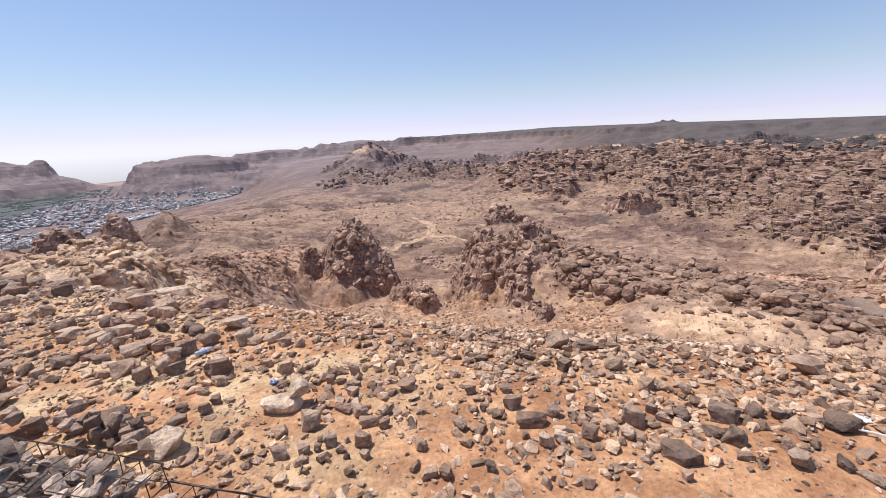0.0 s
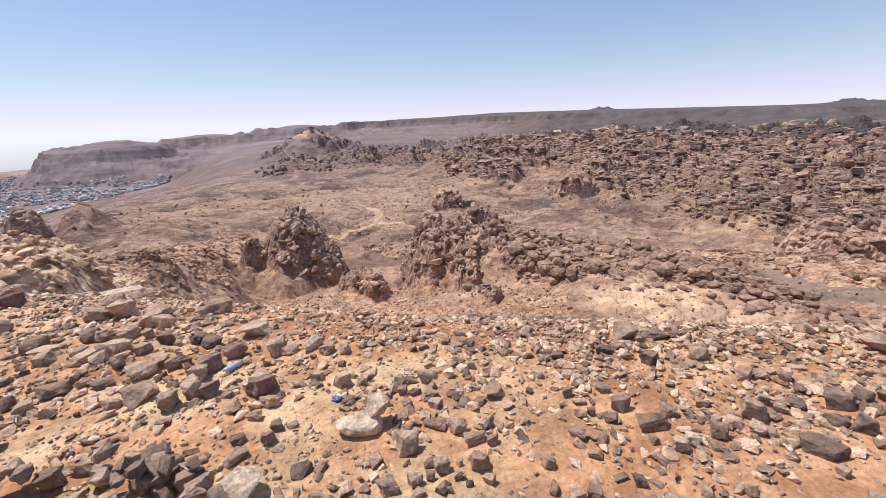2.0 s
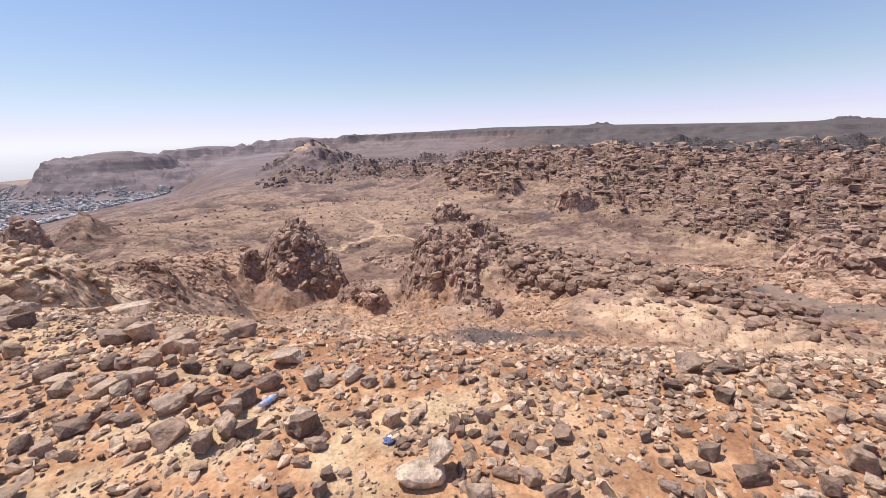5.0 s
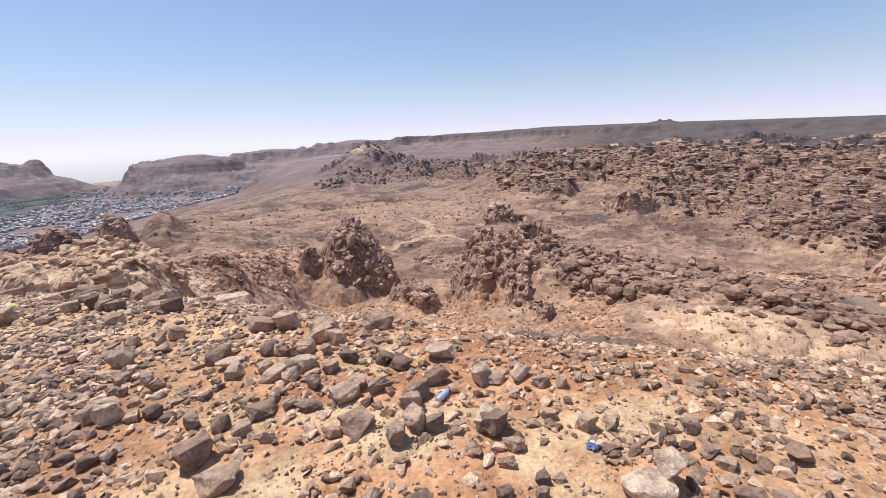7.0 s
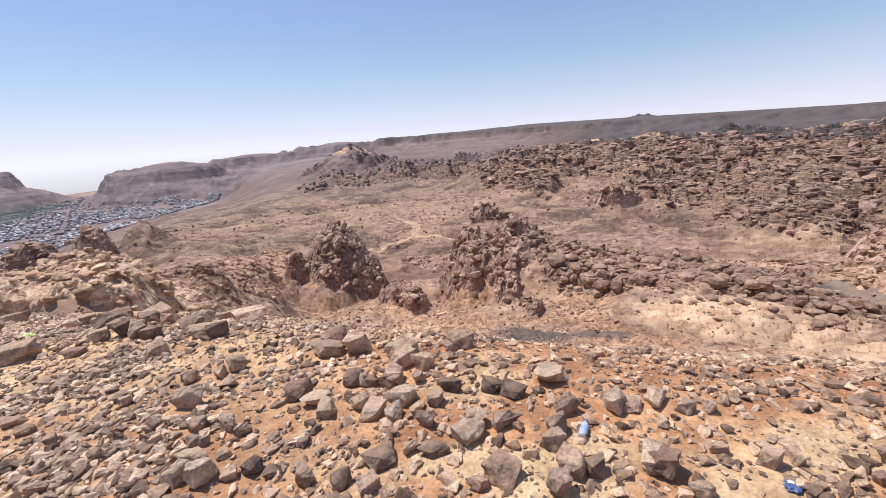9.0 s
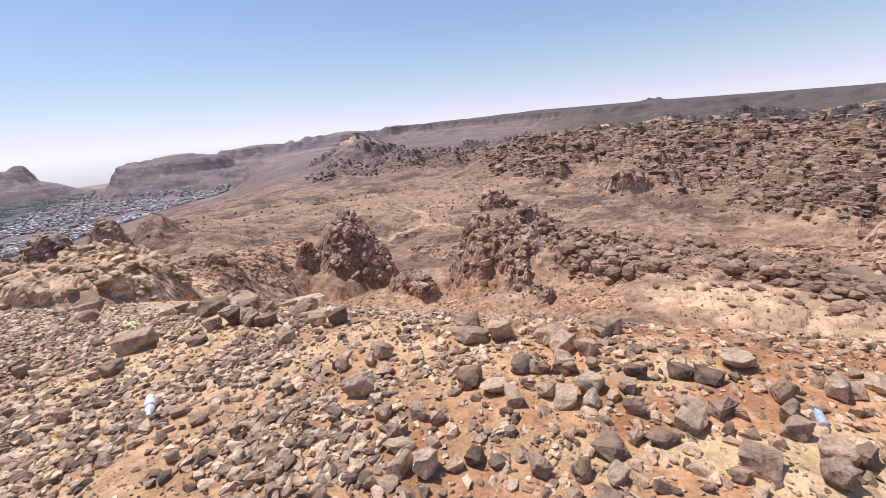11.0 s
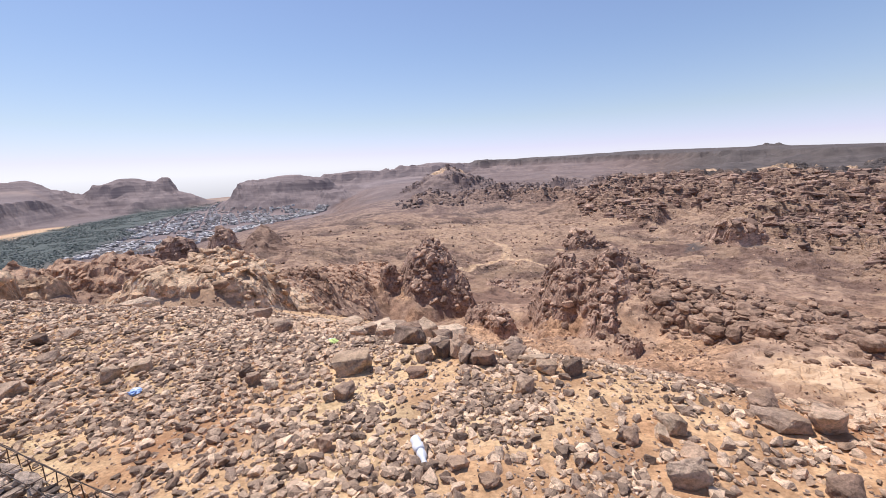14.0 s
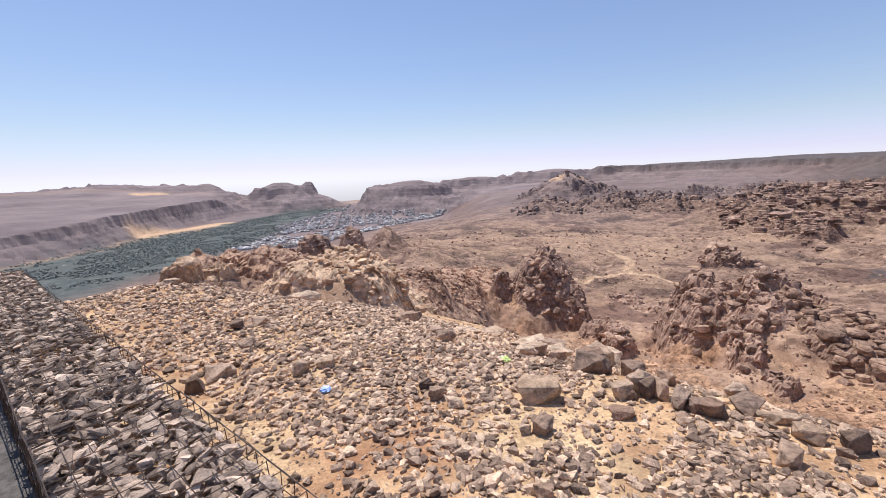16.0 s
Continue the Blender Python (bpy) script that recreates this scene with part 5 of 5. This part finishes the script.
crumple("paper_scrap", 2.22, 1.93, 0.085, 0.18, (PAPER,), "white scrap of paper lying between stones", "paper", 4)


def stick(name, points, radius, mat, label):
    xy = np.array(points, float)
    z = terrain(xy[:, 0], xy[:, 1])
    me = raw_mesh(name, *tube([(x, y, h + radius + 0.012) for (x, y), h in zip(points, z)], radius, 7))
    me.materials.append(mat)
    return tagged(new(name, me), label, "stick")


stick("twig", ((-3.17, 2.85), (-3.11, 2.79), (-3.06, 2.72), (-3.05, 2.67), (-3.08, 2.61)), 0.004, TWIG, "bleached crooked twig lying on sand")
stick("cane", ((2.05, 1.86), (2.15, 1.80), (2.26, 1.73)), 0.006, PAPER, "thin white cane lying between stones")

# ---- outcrops below the rim ----
OUTCROPS = []


def rocks(azimuth, reach, half_width, half_depth, blocks, size, tallness, kind):
    """An outcrop of jointed rock or a heap of boulders below the rim."""
    OUTCROPS.append((azimuth, reach, half_width, half_depth, blocks, size, tallness, kind))


rocks(12.0, 345, 29, 30, 290, 7.0, 0.9, "crag")
rocks(17.8, 342, 9, 12, 50, 5.5, 1.0, "crag")
rocks(8.6, 330, 15, 17, 80, 6.0, 0.9, "crag")
rocks(2.4, 274, 10, 18, 70, 5.5, 1.2, "crag")
rocks(5.2, 288, 12, 14, 50, 4.5, 1.0, "crag")
rocks(-6.0, 304, 22, 32, 150, 7.0, 1.0, "crag")
rocks(-13.0, 304, 30, 34, 220, 7.5, 0.95, "crag")
rocks(-11.2, 258, 8, 18, 70, 6.0, 1.2, "crag")
rocks(-14.6, 227, 6, 10, 30, 4.5, 1.1, "crag")
rocks(-17.5, 296, 20, 26, 100, 7.5, 0.85, "boulder")
rocks(-21.5, 280, 30, 34, 180, 8.5, 0.8, "boulder")
rocks(-27.5, 268, 32, 34, 190, 9.0, 0.75, "boulder")
rocks(-34.0, 258, 32, 30, 170, 10.0, 0.7, "boulder")
rocks(-40.5, 250, 28, 26, 130, 10.5, 0.65, "boulder")
rocks(-46.5, 236, 26, 20, 90, 9.5, 0.6, "boulder")
rocks(-52.0, 215, 24, 18, 60, 9.0, 0.5, "boulder")
rocks(-8.4, 652, 22, 22, 70, 13, 1.0, "crag")
rocks(-9.2, 608, 24, 14, 40, 12, 0.8, "crag")
rocks(-25.6, 622, 32, 18, 90, 13, 0.9, "crag")
rocks(-52.5, 402, 32, 24, 90, 10, 0.8, "crag")
rocks(48.0, 213, 20, 20, 110, 4.5, 0.8, "ridge")
rocks(52.3, 248, 17, 20, 90, 4.5, 0.8, "ridge")
rocks(56.5, 188, 14, 16, 80, 4.0, 0.8, "ridge")
rocks(53.5, 330, 50, 26, 100, 5.0, 0.8, "ridge")
rocks(2.0, 420, 20, 12, 40, 5, 0.8, "crag")
rocks(-3.0, 400, 16, 12, 30, 5, 0.8, "crag")
rocks(38.0, 520, 17, 18, 80, 8, 0.9, "crag")
rocks(43.0, 640, 26, 22, 60, 9, 0.8, "crag")
rocks(40.0, 105, 22, 15, 330, 3.4, 0.6, "tan")
rocks(46.0, 112, 14, 13, 150, 3.0, 0.55, "tan")
rocks(34.0, 125, 15, 20, 120, 2.6, 0.9, "ridge")
rocks(30.0, 255, 34, 34, 110, 4.5, 0.8, "ridge")
rocks(22.0, 420, 40, 40, 60, 5.0, 0.7, "ridge")
rocks(32.0, 185, 22, 22, 110, 3.6, 0.8, "ridge")
rocks(27.0, 340, 36, 30, 70, 5.0, 0.8, "ridge")
rocks(24.0, 250, 16, 20, 50, 4.0, 0.9, "ridge")
rocks(20.5, 470, 28, 22, 40, 6.0, 0.7, "ridge")
rocks(59.0, 62, 2.6, 2.5, 10, 3.2, 0.95, "tan")
rocks(55.6, 66, 3.0, 2.5, 14, 2.1, 0.8, "tan")
rocks(-47.0, 338, 40, 28, 90, 7.0, 0.6, "ridge")
rocks(-54.0, 322, 40, 28, 80, 7.0, 0.6, "ridge")
rocks(-40.0, 330, 26, 18, 40, 6.0, 0.6, "ridge")
rocks(-41.0, 205, 26, 14, 26, 6.5, 0.4, "boulder")
rocks(-33.0, 212, 16, 10, 14, 5.0, 0.4, "boulder")
rocks(51.5, 78, 6.0, 6.0, 40, 2.2, 0.9, "ridge")
KINDS = {
    "crag": (JOINTED, CRAG, "dark brown craggy outcrop of broken rock above the valley", 0.30),
    "ridge": (JOINTED, RIDGE, "low ribs of brown broken rock on a dry slope", 0.30),
    "boulder": (HEADS + HEADS + STACKS[:4], BOULDER, "heap of rounded brown sandstone boulders on a ridge", 0.14),
    "tan": (HEADS[:4] + JOINTED, TANROCK, "sunlit tan sandstone outcrop of rounded ledges", 0.16),
}
BLOCK_MESHES = {}
for kind, (templates, mat, words, tilt) in KINDS.items():
    BLOCK_MESHES[kind] = [raw_mesh("rock_block", v, f) for v, f in templates]
    for me in BLOCK_MESHES[kind]:
        me.materials.append(mat)


def rock_mass(x, y, uu, vv, half, deep, big, tall, kind, seed):
    """Height of an outcrop's standing rock: jointed blocks with rounded heads and narrow clefts that run out under the land."""
    d = np.hypot(uu / half, vv / deep) * (0.7 + 0.6 * fbm(x, y, half * 0.7, 3, seed))
    inside = step(1.3, 0.75, d)
    # the joints run askew, so that ribs lean down across the slope
    jx, jy = 0.8 * x + 0.6 * y, -0.36 * x + 0.48 * y
    wx, wy = jx + big * 0.9 * fbm(x, y, big * 2, 2, seed + 1), jy + big * 0.9 * fbm(x, y, big * 2, 2, seed + 2)
    v1, e1 = cells(wx, wy, big * (1.9 if kind in ("crag", "ridge") else 1.5), seed + 3)
    v2, e2 = cells(wx, wy, big * 0.8, seed + 4)
    v3, e3 = cells(x, y, big * 0.34, seed + 5)

    def dome(e, w):
        return np.sqrt(1 - (1 - np.clip(e / w, 0, 1)) ** 2)

    if kind in ("crag", "ridge"):
        up = tall * big * (1.05 * (v1 - 0.15) * dome(e1, 0.16) + 0.5 * v2 * dome(e2, 0.25) + 0.16 * v3 * dome(e3, 0.35) - 0.3 * step(0.06, 0.0, e1))
        bed = big * 0.34
        up = up + 0.45 * (np.round(up / bed) * bed - up)
    elif kind == "tan":
        up = 0.5 * big * (0.8 * (v1 - 0.1) * dome(e1, 0.2) + 0.5 * v2 * dome(e2, 0.25) + 0.16 * v3 * dome(e3, 0.3))
        bed = big * 0.28
        up = up + 0.4 * (np.round(up / bed) * bed - up)
    else:
        up = 0.5 * big * (0.3 + 0.7 * tall) * (0.95 * (0.15 + v1) * dome(e1, 0.4) + 0.6 * (0.2 + v2) * dome(e2, 0.4) + 0.1 * v3 * dome(e3, 0.4) - 0.4 * step(0.1, 0.0, e1))
        bed = big * 0.17
        up = up + 0.5 * (np.round(up / bed) * bed - up)
    z = terrain(x, y, False, 0.3) + 0.6 + inside * up - 3.4 * (1 - inside)
    # blocks stand out of steep faces too
    v4, e4 = cells(uu + 0.3 * vv + 0.35 * z, 1.15 * z, big * 0.95, seed + 7)
    v5, e5 = cells(uu - 0.2 * z, z, big * 0.42, seed + 8)
    out = inside * big * (0.55 * (v4 - 0.3) * dome(e4, 0.3) + 0.22 * v5 * dome(e5, 0.35))
    return z, out


for k, (oaz, orr, half, deep, count, big, tall, kind) in enumerate(OUTCROPS):
    r = np.random.default_rng(200 + k)
    ang, rad = r.random(count) * 2 * np.pi, r.random(count) ** 0.6 * 1.15
    c, s = math.cos(radians(oaz)), math.sin(radians(oaz))
    ox, oy = place(oaz, orr)
    templates, mat, words, tilt = KINDS[kind]
    pitch = max(0.3, orr * 0.0042)
    uu, vv = np.meshgrid(np.arange(-1.35 * half, 1.35 * half, pitch), np.arange(-1.35 * deep, 1.35 * deep, pitch * 0.6), indexing="ij")
    # more blocks where the rock is steep
    u, v = np.cos(ang) * rad * half, np.sin(ang) * rad * deep
    if kind in ("crag", "ridge"):
        many = 8 * count
        ang, rad = r.random(many) * 2 * np.pi, r.random(many) ** 0.6 * 1.15
        u, v = np.cos(ang) * rad * half, np.sin(ang) * rad * deep
        tx, ty = ox + u * c - v * s, oy + u * s + v * c
        slope = np.abs(terrain(tx - s, ty + c, False, 0.3) - terrain(tx + s, ty - c, False, 0.3)) / 2
        chosen = r.choice(many, count, False, (0.25 + slope ** 2) / (0.25 + slope ** 2).sum())
        u, v = u[chosen], v[chosen]
    spots = [(ox + p * c - q * s, oy + p * s + q * c, p, q) for p, q in ((uu, vv), (u, v))]
    x, y = spots[1][:2]
    size = big * (0.2 + 0.8 * r.random(count) ** 2.2)
    tallness = size * min(tall, 0.9) * r.uniform(0.55, 1.1, count)
    z, out = rock_mass(*spots[1], half, deep, big, tall, kind, 500 + 11 * k)
    x, y, z = x + s * out, y - c * out, z + tallness * 0.1
    outcrop = thing("rock_outcrop", words, "outcrop", "outcrops below the rim", pose(ox, oy, float(z.min())))
    inverse = outcrop.matrix_world.inverted()
    if kind != "boulder" or orr > 220:
        heights, out = rock_mass(*spots[0], half, deep, big, tall, kind, 500 + 11 * k)
        mass = part("rock_mass", grid_mesh("rock_mass", spots[0][0] + s * out, spots[0][1] - c * out, heights), CRAG_MASS if kind == "crag" else mat, outcrop)
        mass.matrix_parent_inverse = inverse
    else:
        z = terrain(x, y) + tallness * 0.2
    for i in range(count):
        ob = new("rock_block", BLOCK_MESHES[kind][int(r.integers(0, len(templates)))])
        ob.parent = outcrop
        ob.matrix_local = inverse @ pose(x[i], y[i], z[i], math.degrees(r.normal() * tilt), math.degrees(r.normal() * tilt), r.uniform(0, 360)) @ Matrix.Diagonal((size[i] * r.uniform(0.8, 1.4), size[i] * r.uniform(0.7, 1.1), tallness[i], 1))


def rock_field(name, label, count, az0, az1, r0, r1, low, high, flat, templates, mat, seed, keep=None, tilt=0.08, sink=0.2):
    """Countless rocks on a stretch of land, spread evenly over what the eye sees of it."""
    r = np.random.default_rng(seed)
    az, reach = r.uniform(az0, az1, count), np.exp(r.uniform(math.log(r0), math.log(r1), count))
    x, y = CX - reach * np.sin(np.radians(az)), CY + reach * np.cos(np.radians(az))
    if keep is not None:
        ok = r.random(count) < keep(x, y, az, reach)
        x, y, reach = x[ok], y[ok], reach[ok]
    n = len(x)
    size = (low + (high - low) * r.random(n) ** 2.5) * reach
    dims = np.stack([size * r.uniform(0.9, 1.6, n), size * r.uniform(0.7, 1.1, n), size * flat * r.uniform(0.6, 1.5, n)], -1)
    z = terrain(x, y) + dims[:, 2] * (0.5 - sink)
    ob = part(name, joined(name, r, templates, np.stack([x, y, z], -1), dims, tilt), mat)
    return tagged(ob, label, "rocks", kind="stuff")


def on_rock(x, y, az, reach):
    start = np.interp(az, (-60, -45, -37, -30, -24, -18, -13, -8), (385, 405, 450, 520, 600, 720, 820, 900))
    return step(0.26, 0.42, fbm(x, y, 150, 3, 21) + 0.16 * step(-18, -36, az)) * step(10, 60, reach - start)


rock_field("bedded_knobs", "rounded knobs of bedded brown sandstone stepping up to a plateau", 8500, -64, -8, 400, 1450, 0.003, 0.021, 0.5, STACKS + STACKS + JOINTED, LEDGE, 301, on_rock, 0.1, 0.36)
rock_field("thin_ledges", "thin weathered sandstone beds along the broken highland", 2500, -64, -8, 400, 1500, 0.003, 0.013, 0.3, SLABS, LEDGE, 307, on_rock, 0.05, 0.30)
rock_field("far_ledge_rocks", "dark ribs of broken sandstone across the plain", 1500, -14, 16, 1150, 1900, 0.002, 0.010, 0.8, STACKS[:6] + JOINTED, FAR_LEDGE, 302, lambda x, y, az, reach: step(0.36, 0.48, fbm(x, y, 110, 3, 27)), 0.08, 0.3)
rock_field("scree", "dark boulders scattered over the dry valley floor", 12000, -62, 58, 120, 900, 0.0012, 0.007, 0.7, CRAGGY, SCREE, 303,
           lambda x, y, az, reach: 0.25 + 0.75 * step(0.38, 0.58, fbm(x, y, 45, 3, 304)), 0.3)
rock_field("slope_rocks", "brown stones scattered over the steep slope below the rim", 14000, -60, 62, 12, 260, 0.002, 0.011, 0.6, CRAGGY, SCREE, 305,
           lambda x, y, az, reach: 0.25 + 0.75 * step(0.45, 0.6, fbm(x, y, reach * 0.1 + 3, 2, 306)), 0.3)

rock_field("ravine_rocks", "broken brown stones littering the ravine between dark crags", 9000, -24, 40, 80, 340, 0.0014, 0.006, 0.7, CRAGGY, SCREE, 308,
           lambda x, y, az, reach: 0.15 + 0.85 * step(0.42, 0.58, fbm(x, y, 14, 3, 309)), 0.35)

# ---- the town in the valley ----
PLASTER = []
for name, c in (("white_plaster", (0.72, 0.70, 0.68)), ("grey_plaster", (0.45, 0.43, 0.42)), ("sand_plaster", (0.55, 0.45, 0.36))):
    m, n, l, b = material(name, 0.9)
    rnd = n.new("ShaderNodeObjectInfo").outputs["Random"]
    l.new(ramp(n, l, rnd, ((0.0, tuple(v * 0.7 for v in c)), (1.0, c))), b.inputs["Base Color"])
    PLASTER.append(m)
TOWN_MIX = stone_material("town_plaster", (0.22, 0.20, 0.19), (0.38, 0.36, 0.35), (0.70, 0.69, 0.68), True, 0.05, haze_or_dust=0.0)
ROOF, rn_, rl_, rb_ = material("flat_roof", 0.95)
rl_.new(ramp(rn_, rl_, rn_.new("ShaderNodeObjectInfo").outputs["Random"], ((0.0, (0.40, 0.37, 0.35)), (1.0, (0.70, 0.69, 0.68)))), rb_.inputs["Base Color"])
GLASS, *_ = material("dark_window", 0.3)
GLASS.node_tree.nodes["Principled BSDF"].inputs["Base Color"].default_value = (0.05, 0.055, 0.06, 1)


def box(x0, x1, y0, y1, z0, z1):
    v = [(x, y, z) for z in (z0, z1) for x, y in ((x0, y0), (x1, y0), (x1, y1), (x0, y1))]
    return v, [(3, 2, 1, 0), (4, 5, 6, 7), (0, 1, 5, 4), (1, 2, 6, 5), (2, 3, 7, 6), (3, 0, 4, 7)]


def house(width, depth, storeys, plaster):
    h = 3.2 * storeys
    ob = thing("house", "flat-roofed plastered house with a parapet in the town", "house", "houses of the town")
    shell = [box(-width / 2, width / 2, -depth / 2, depth / 2, -4, h)]
    for x0, x1, y0, y1 in ((-width / 2, width / 2, -depth / 2, -depth / 2 + 0.3), (-width / 2, width / 2, depth / 2 - 0.3, depth / 2),
                           (-width / 2, -width / 2 + 0.3, -depth / 2 + 0.3, depth / 2 - 0.3), (width / 2 - 0.3, width / 2, -depth / 2 + 0.3, depth / 2 - 0.3)):
        shell.append(box(x0, x1, y0, y1, h, h + 0.9))
    part("wall", raw_mesh("wall", *merge(shell)), plaster, ob)
    part("roof", raw_mesh("roof", *box(-width / 2 + 0.32, width / 2 - 0.32, -depth / 2 + 0.32, depth / 2 - 0.32, h + 0.02, h + 0.25)), ROOF, ob, "pale flat roof")
    part("stair_hut", raw_mesh("stair_hut", *box(-1.6, 1.6, -depth / 2 + 1.0, -depth / 2 + 4.0, h + 0.25, h + 2.8)), plaster, ob)
    for f in range(storeys):
        for k in (-1, 1):
            part("window", raw_mesh("window", *box(k * width / 4 - 0.8, k * width / 4 + 0.8, -depth / 2 - 0.06, -depth / 2 + 0.1, 3.2 * f + 1, 3.2 * f + 2.3)), GLASS, ob)
    return ob


def town_spots(count, seed):
    r = np.random.default_rng(seed)
    az = r.uniform(24.5, 53, count)
    low = np.interp(az, (25, 31, 36, 41, 53), (2750, 2400, 1950, 1700, 1700))
    high = np.interp(az, (25, 31, 35, 40, 46, 53), (3150, 3350, 3900, 4300, 3500, 2500))
    reach = low + (high - low) * r.random(count) ** 1.2
    x, y = CX - reach * np.sin(np.radians(az)), CY + reach * np.cos(np.radians(az))
    ok = (oasis(reach, az, 0.95) < 0.5) & (fbm(x, y, 140, 3, 401) > 0.34)
    # streets keep rows of houses apart
    ok &= (np.abs(((x * 0.8 + y * 0.6) % 90) - 45) > 7) & (np.abs(((y * 0.8 - x * 0.6) % 120) - 60) > 8)
    ok &= terrain(x, y) < -222
    return x[ok], y[ok], r


hx, hy, r = town_spots(9500, 402)
hz = terrain(hx, hy)
near = np.argsort(np.hypot(hx, hy))[:260]
models = [house(12, 9, 2, PLASTER[0]), house(15, 10, 1, PLASTER[1]), house(10, 9, 3, PLASTER[2]), house(19, 11, 2, PLASTER[0])]
for k, i in enumerate(near):
    m = pose(hx[i], hy[i], hz[i], 0, 0, 37 + 90 * (k % 4) + r.uniform(-4, 4))
    if k < 4:
        models[k].matrix_world = m
    else:
        copy_thing(models[k % 4], m)
rest = np.setdiff1d(np.arange(len(hx)), near)
n = len(rest)
CUBE = [(np.array(v, float), np.array([(f[0], f[1], f[2]) for f in q] + [(f[0], f[2], f[3]) for f in q])) for v, q in [box(-0.5, 0.5, -0.5, 0.5, -0.5, 0.5)]]
dims = np.stack([r.uniform(8, 20, n), r.uniform(7, 12, n), 8 + 3.0 * r.integers(1, 3, n)], -1)
ang = radians(37) + np.pi / 2 * r.integers(0, 2, n)
facing = np.stack([np.cos(ang), -np.sin(ang), 0 * ang, np.sin(ang), np.cos(ang), 0 * ang, 0 * ang, 0 * ang, 1 + 0 * ang], -1).reshape(n, 3, 3)
town = part("far_houses", joined("far_houses", r, CUBE, np.stack([hx[rest], hy[rest], hz[rest] - 4 + dims[:, 2] * 0.5 - 2], -1), dims, 0, facing), TOWN_MIX)
tagged(town, "hazy sprawl of pale flat-roofed houses", "town", kind="stuff")

# ---- palm groves along the valley ----
# leaf colour is lightened towards grey to stand in for haze over the valley
HAZY_LEAF, ln_, ll_, lb_ = material("hazy_palm_green", 0.8)
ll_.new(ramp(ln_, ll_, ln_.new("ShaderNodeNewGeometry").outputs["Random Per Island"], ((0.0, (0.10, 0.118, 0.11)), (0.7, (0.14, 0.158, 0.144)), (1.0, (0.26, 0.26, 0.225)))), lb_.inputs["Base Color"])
r = np.random.default_rng(411)
n = 52000
az, reach = r.uniform(37, 80, n), 1500 + 3300 * r.random(n)
ok = oasis(reach * (1 + 0.06 * (r.random(n) - 0.5)), az, 0.95) > 0.4
az, reach = az[ok], reach[ok]
gx, gy = CX - reach * np.sin(np.radians(az)), CY + reach * np.cos(np.radians(az))
ok = (fbm(gx, gy, 120, 3, 412) > 0.36) & (terrain(gx, gy) < -236)
gx, gy = gx[ok], gy[ok]
n = len(gx)
dims = np.stack([r.uniform(4, 8, n), r.uniform(4, 8, n), r.uniform(2.5, 5, n)], -1)
grove = part("palm_grove", joined("palm_grove", r, PEBBLES, np.stack([gx, gy, terrain(gx, gy) + dims[:, 2] * 0.35], -1), dims, 0.2), HAZY_LEAF)
tagged(grove, "dark green palm groves along the valley floor, paled by haze", "palm grove", kind="stuff")
# a few trees between the houses
hx2, hy2, r = town_spots(900, 413)
dims = np.stack([r.uniform(8, 16, len(hx2)), r.uniform(8, 16, len(hx2)), r.uniform(6, 10, len(hx2))], -1)
grove = part("town_trees", joined("town_trees", r, CRAGGY, np.stack([hx2 + 9, hy2 - 8, terrain(hx2, hy2) + dims[:, 2] * 0.4], -1), dims, 0.2), HAZY_LEAF)
tagged(grove, "small dark trees between houses of the town", "trees", kind="stuff")
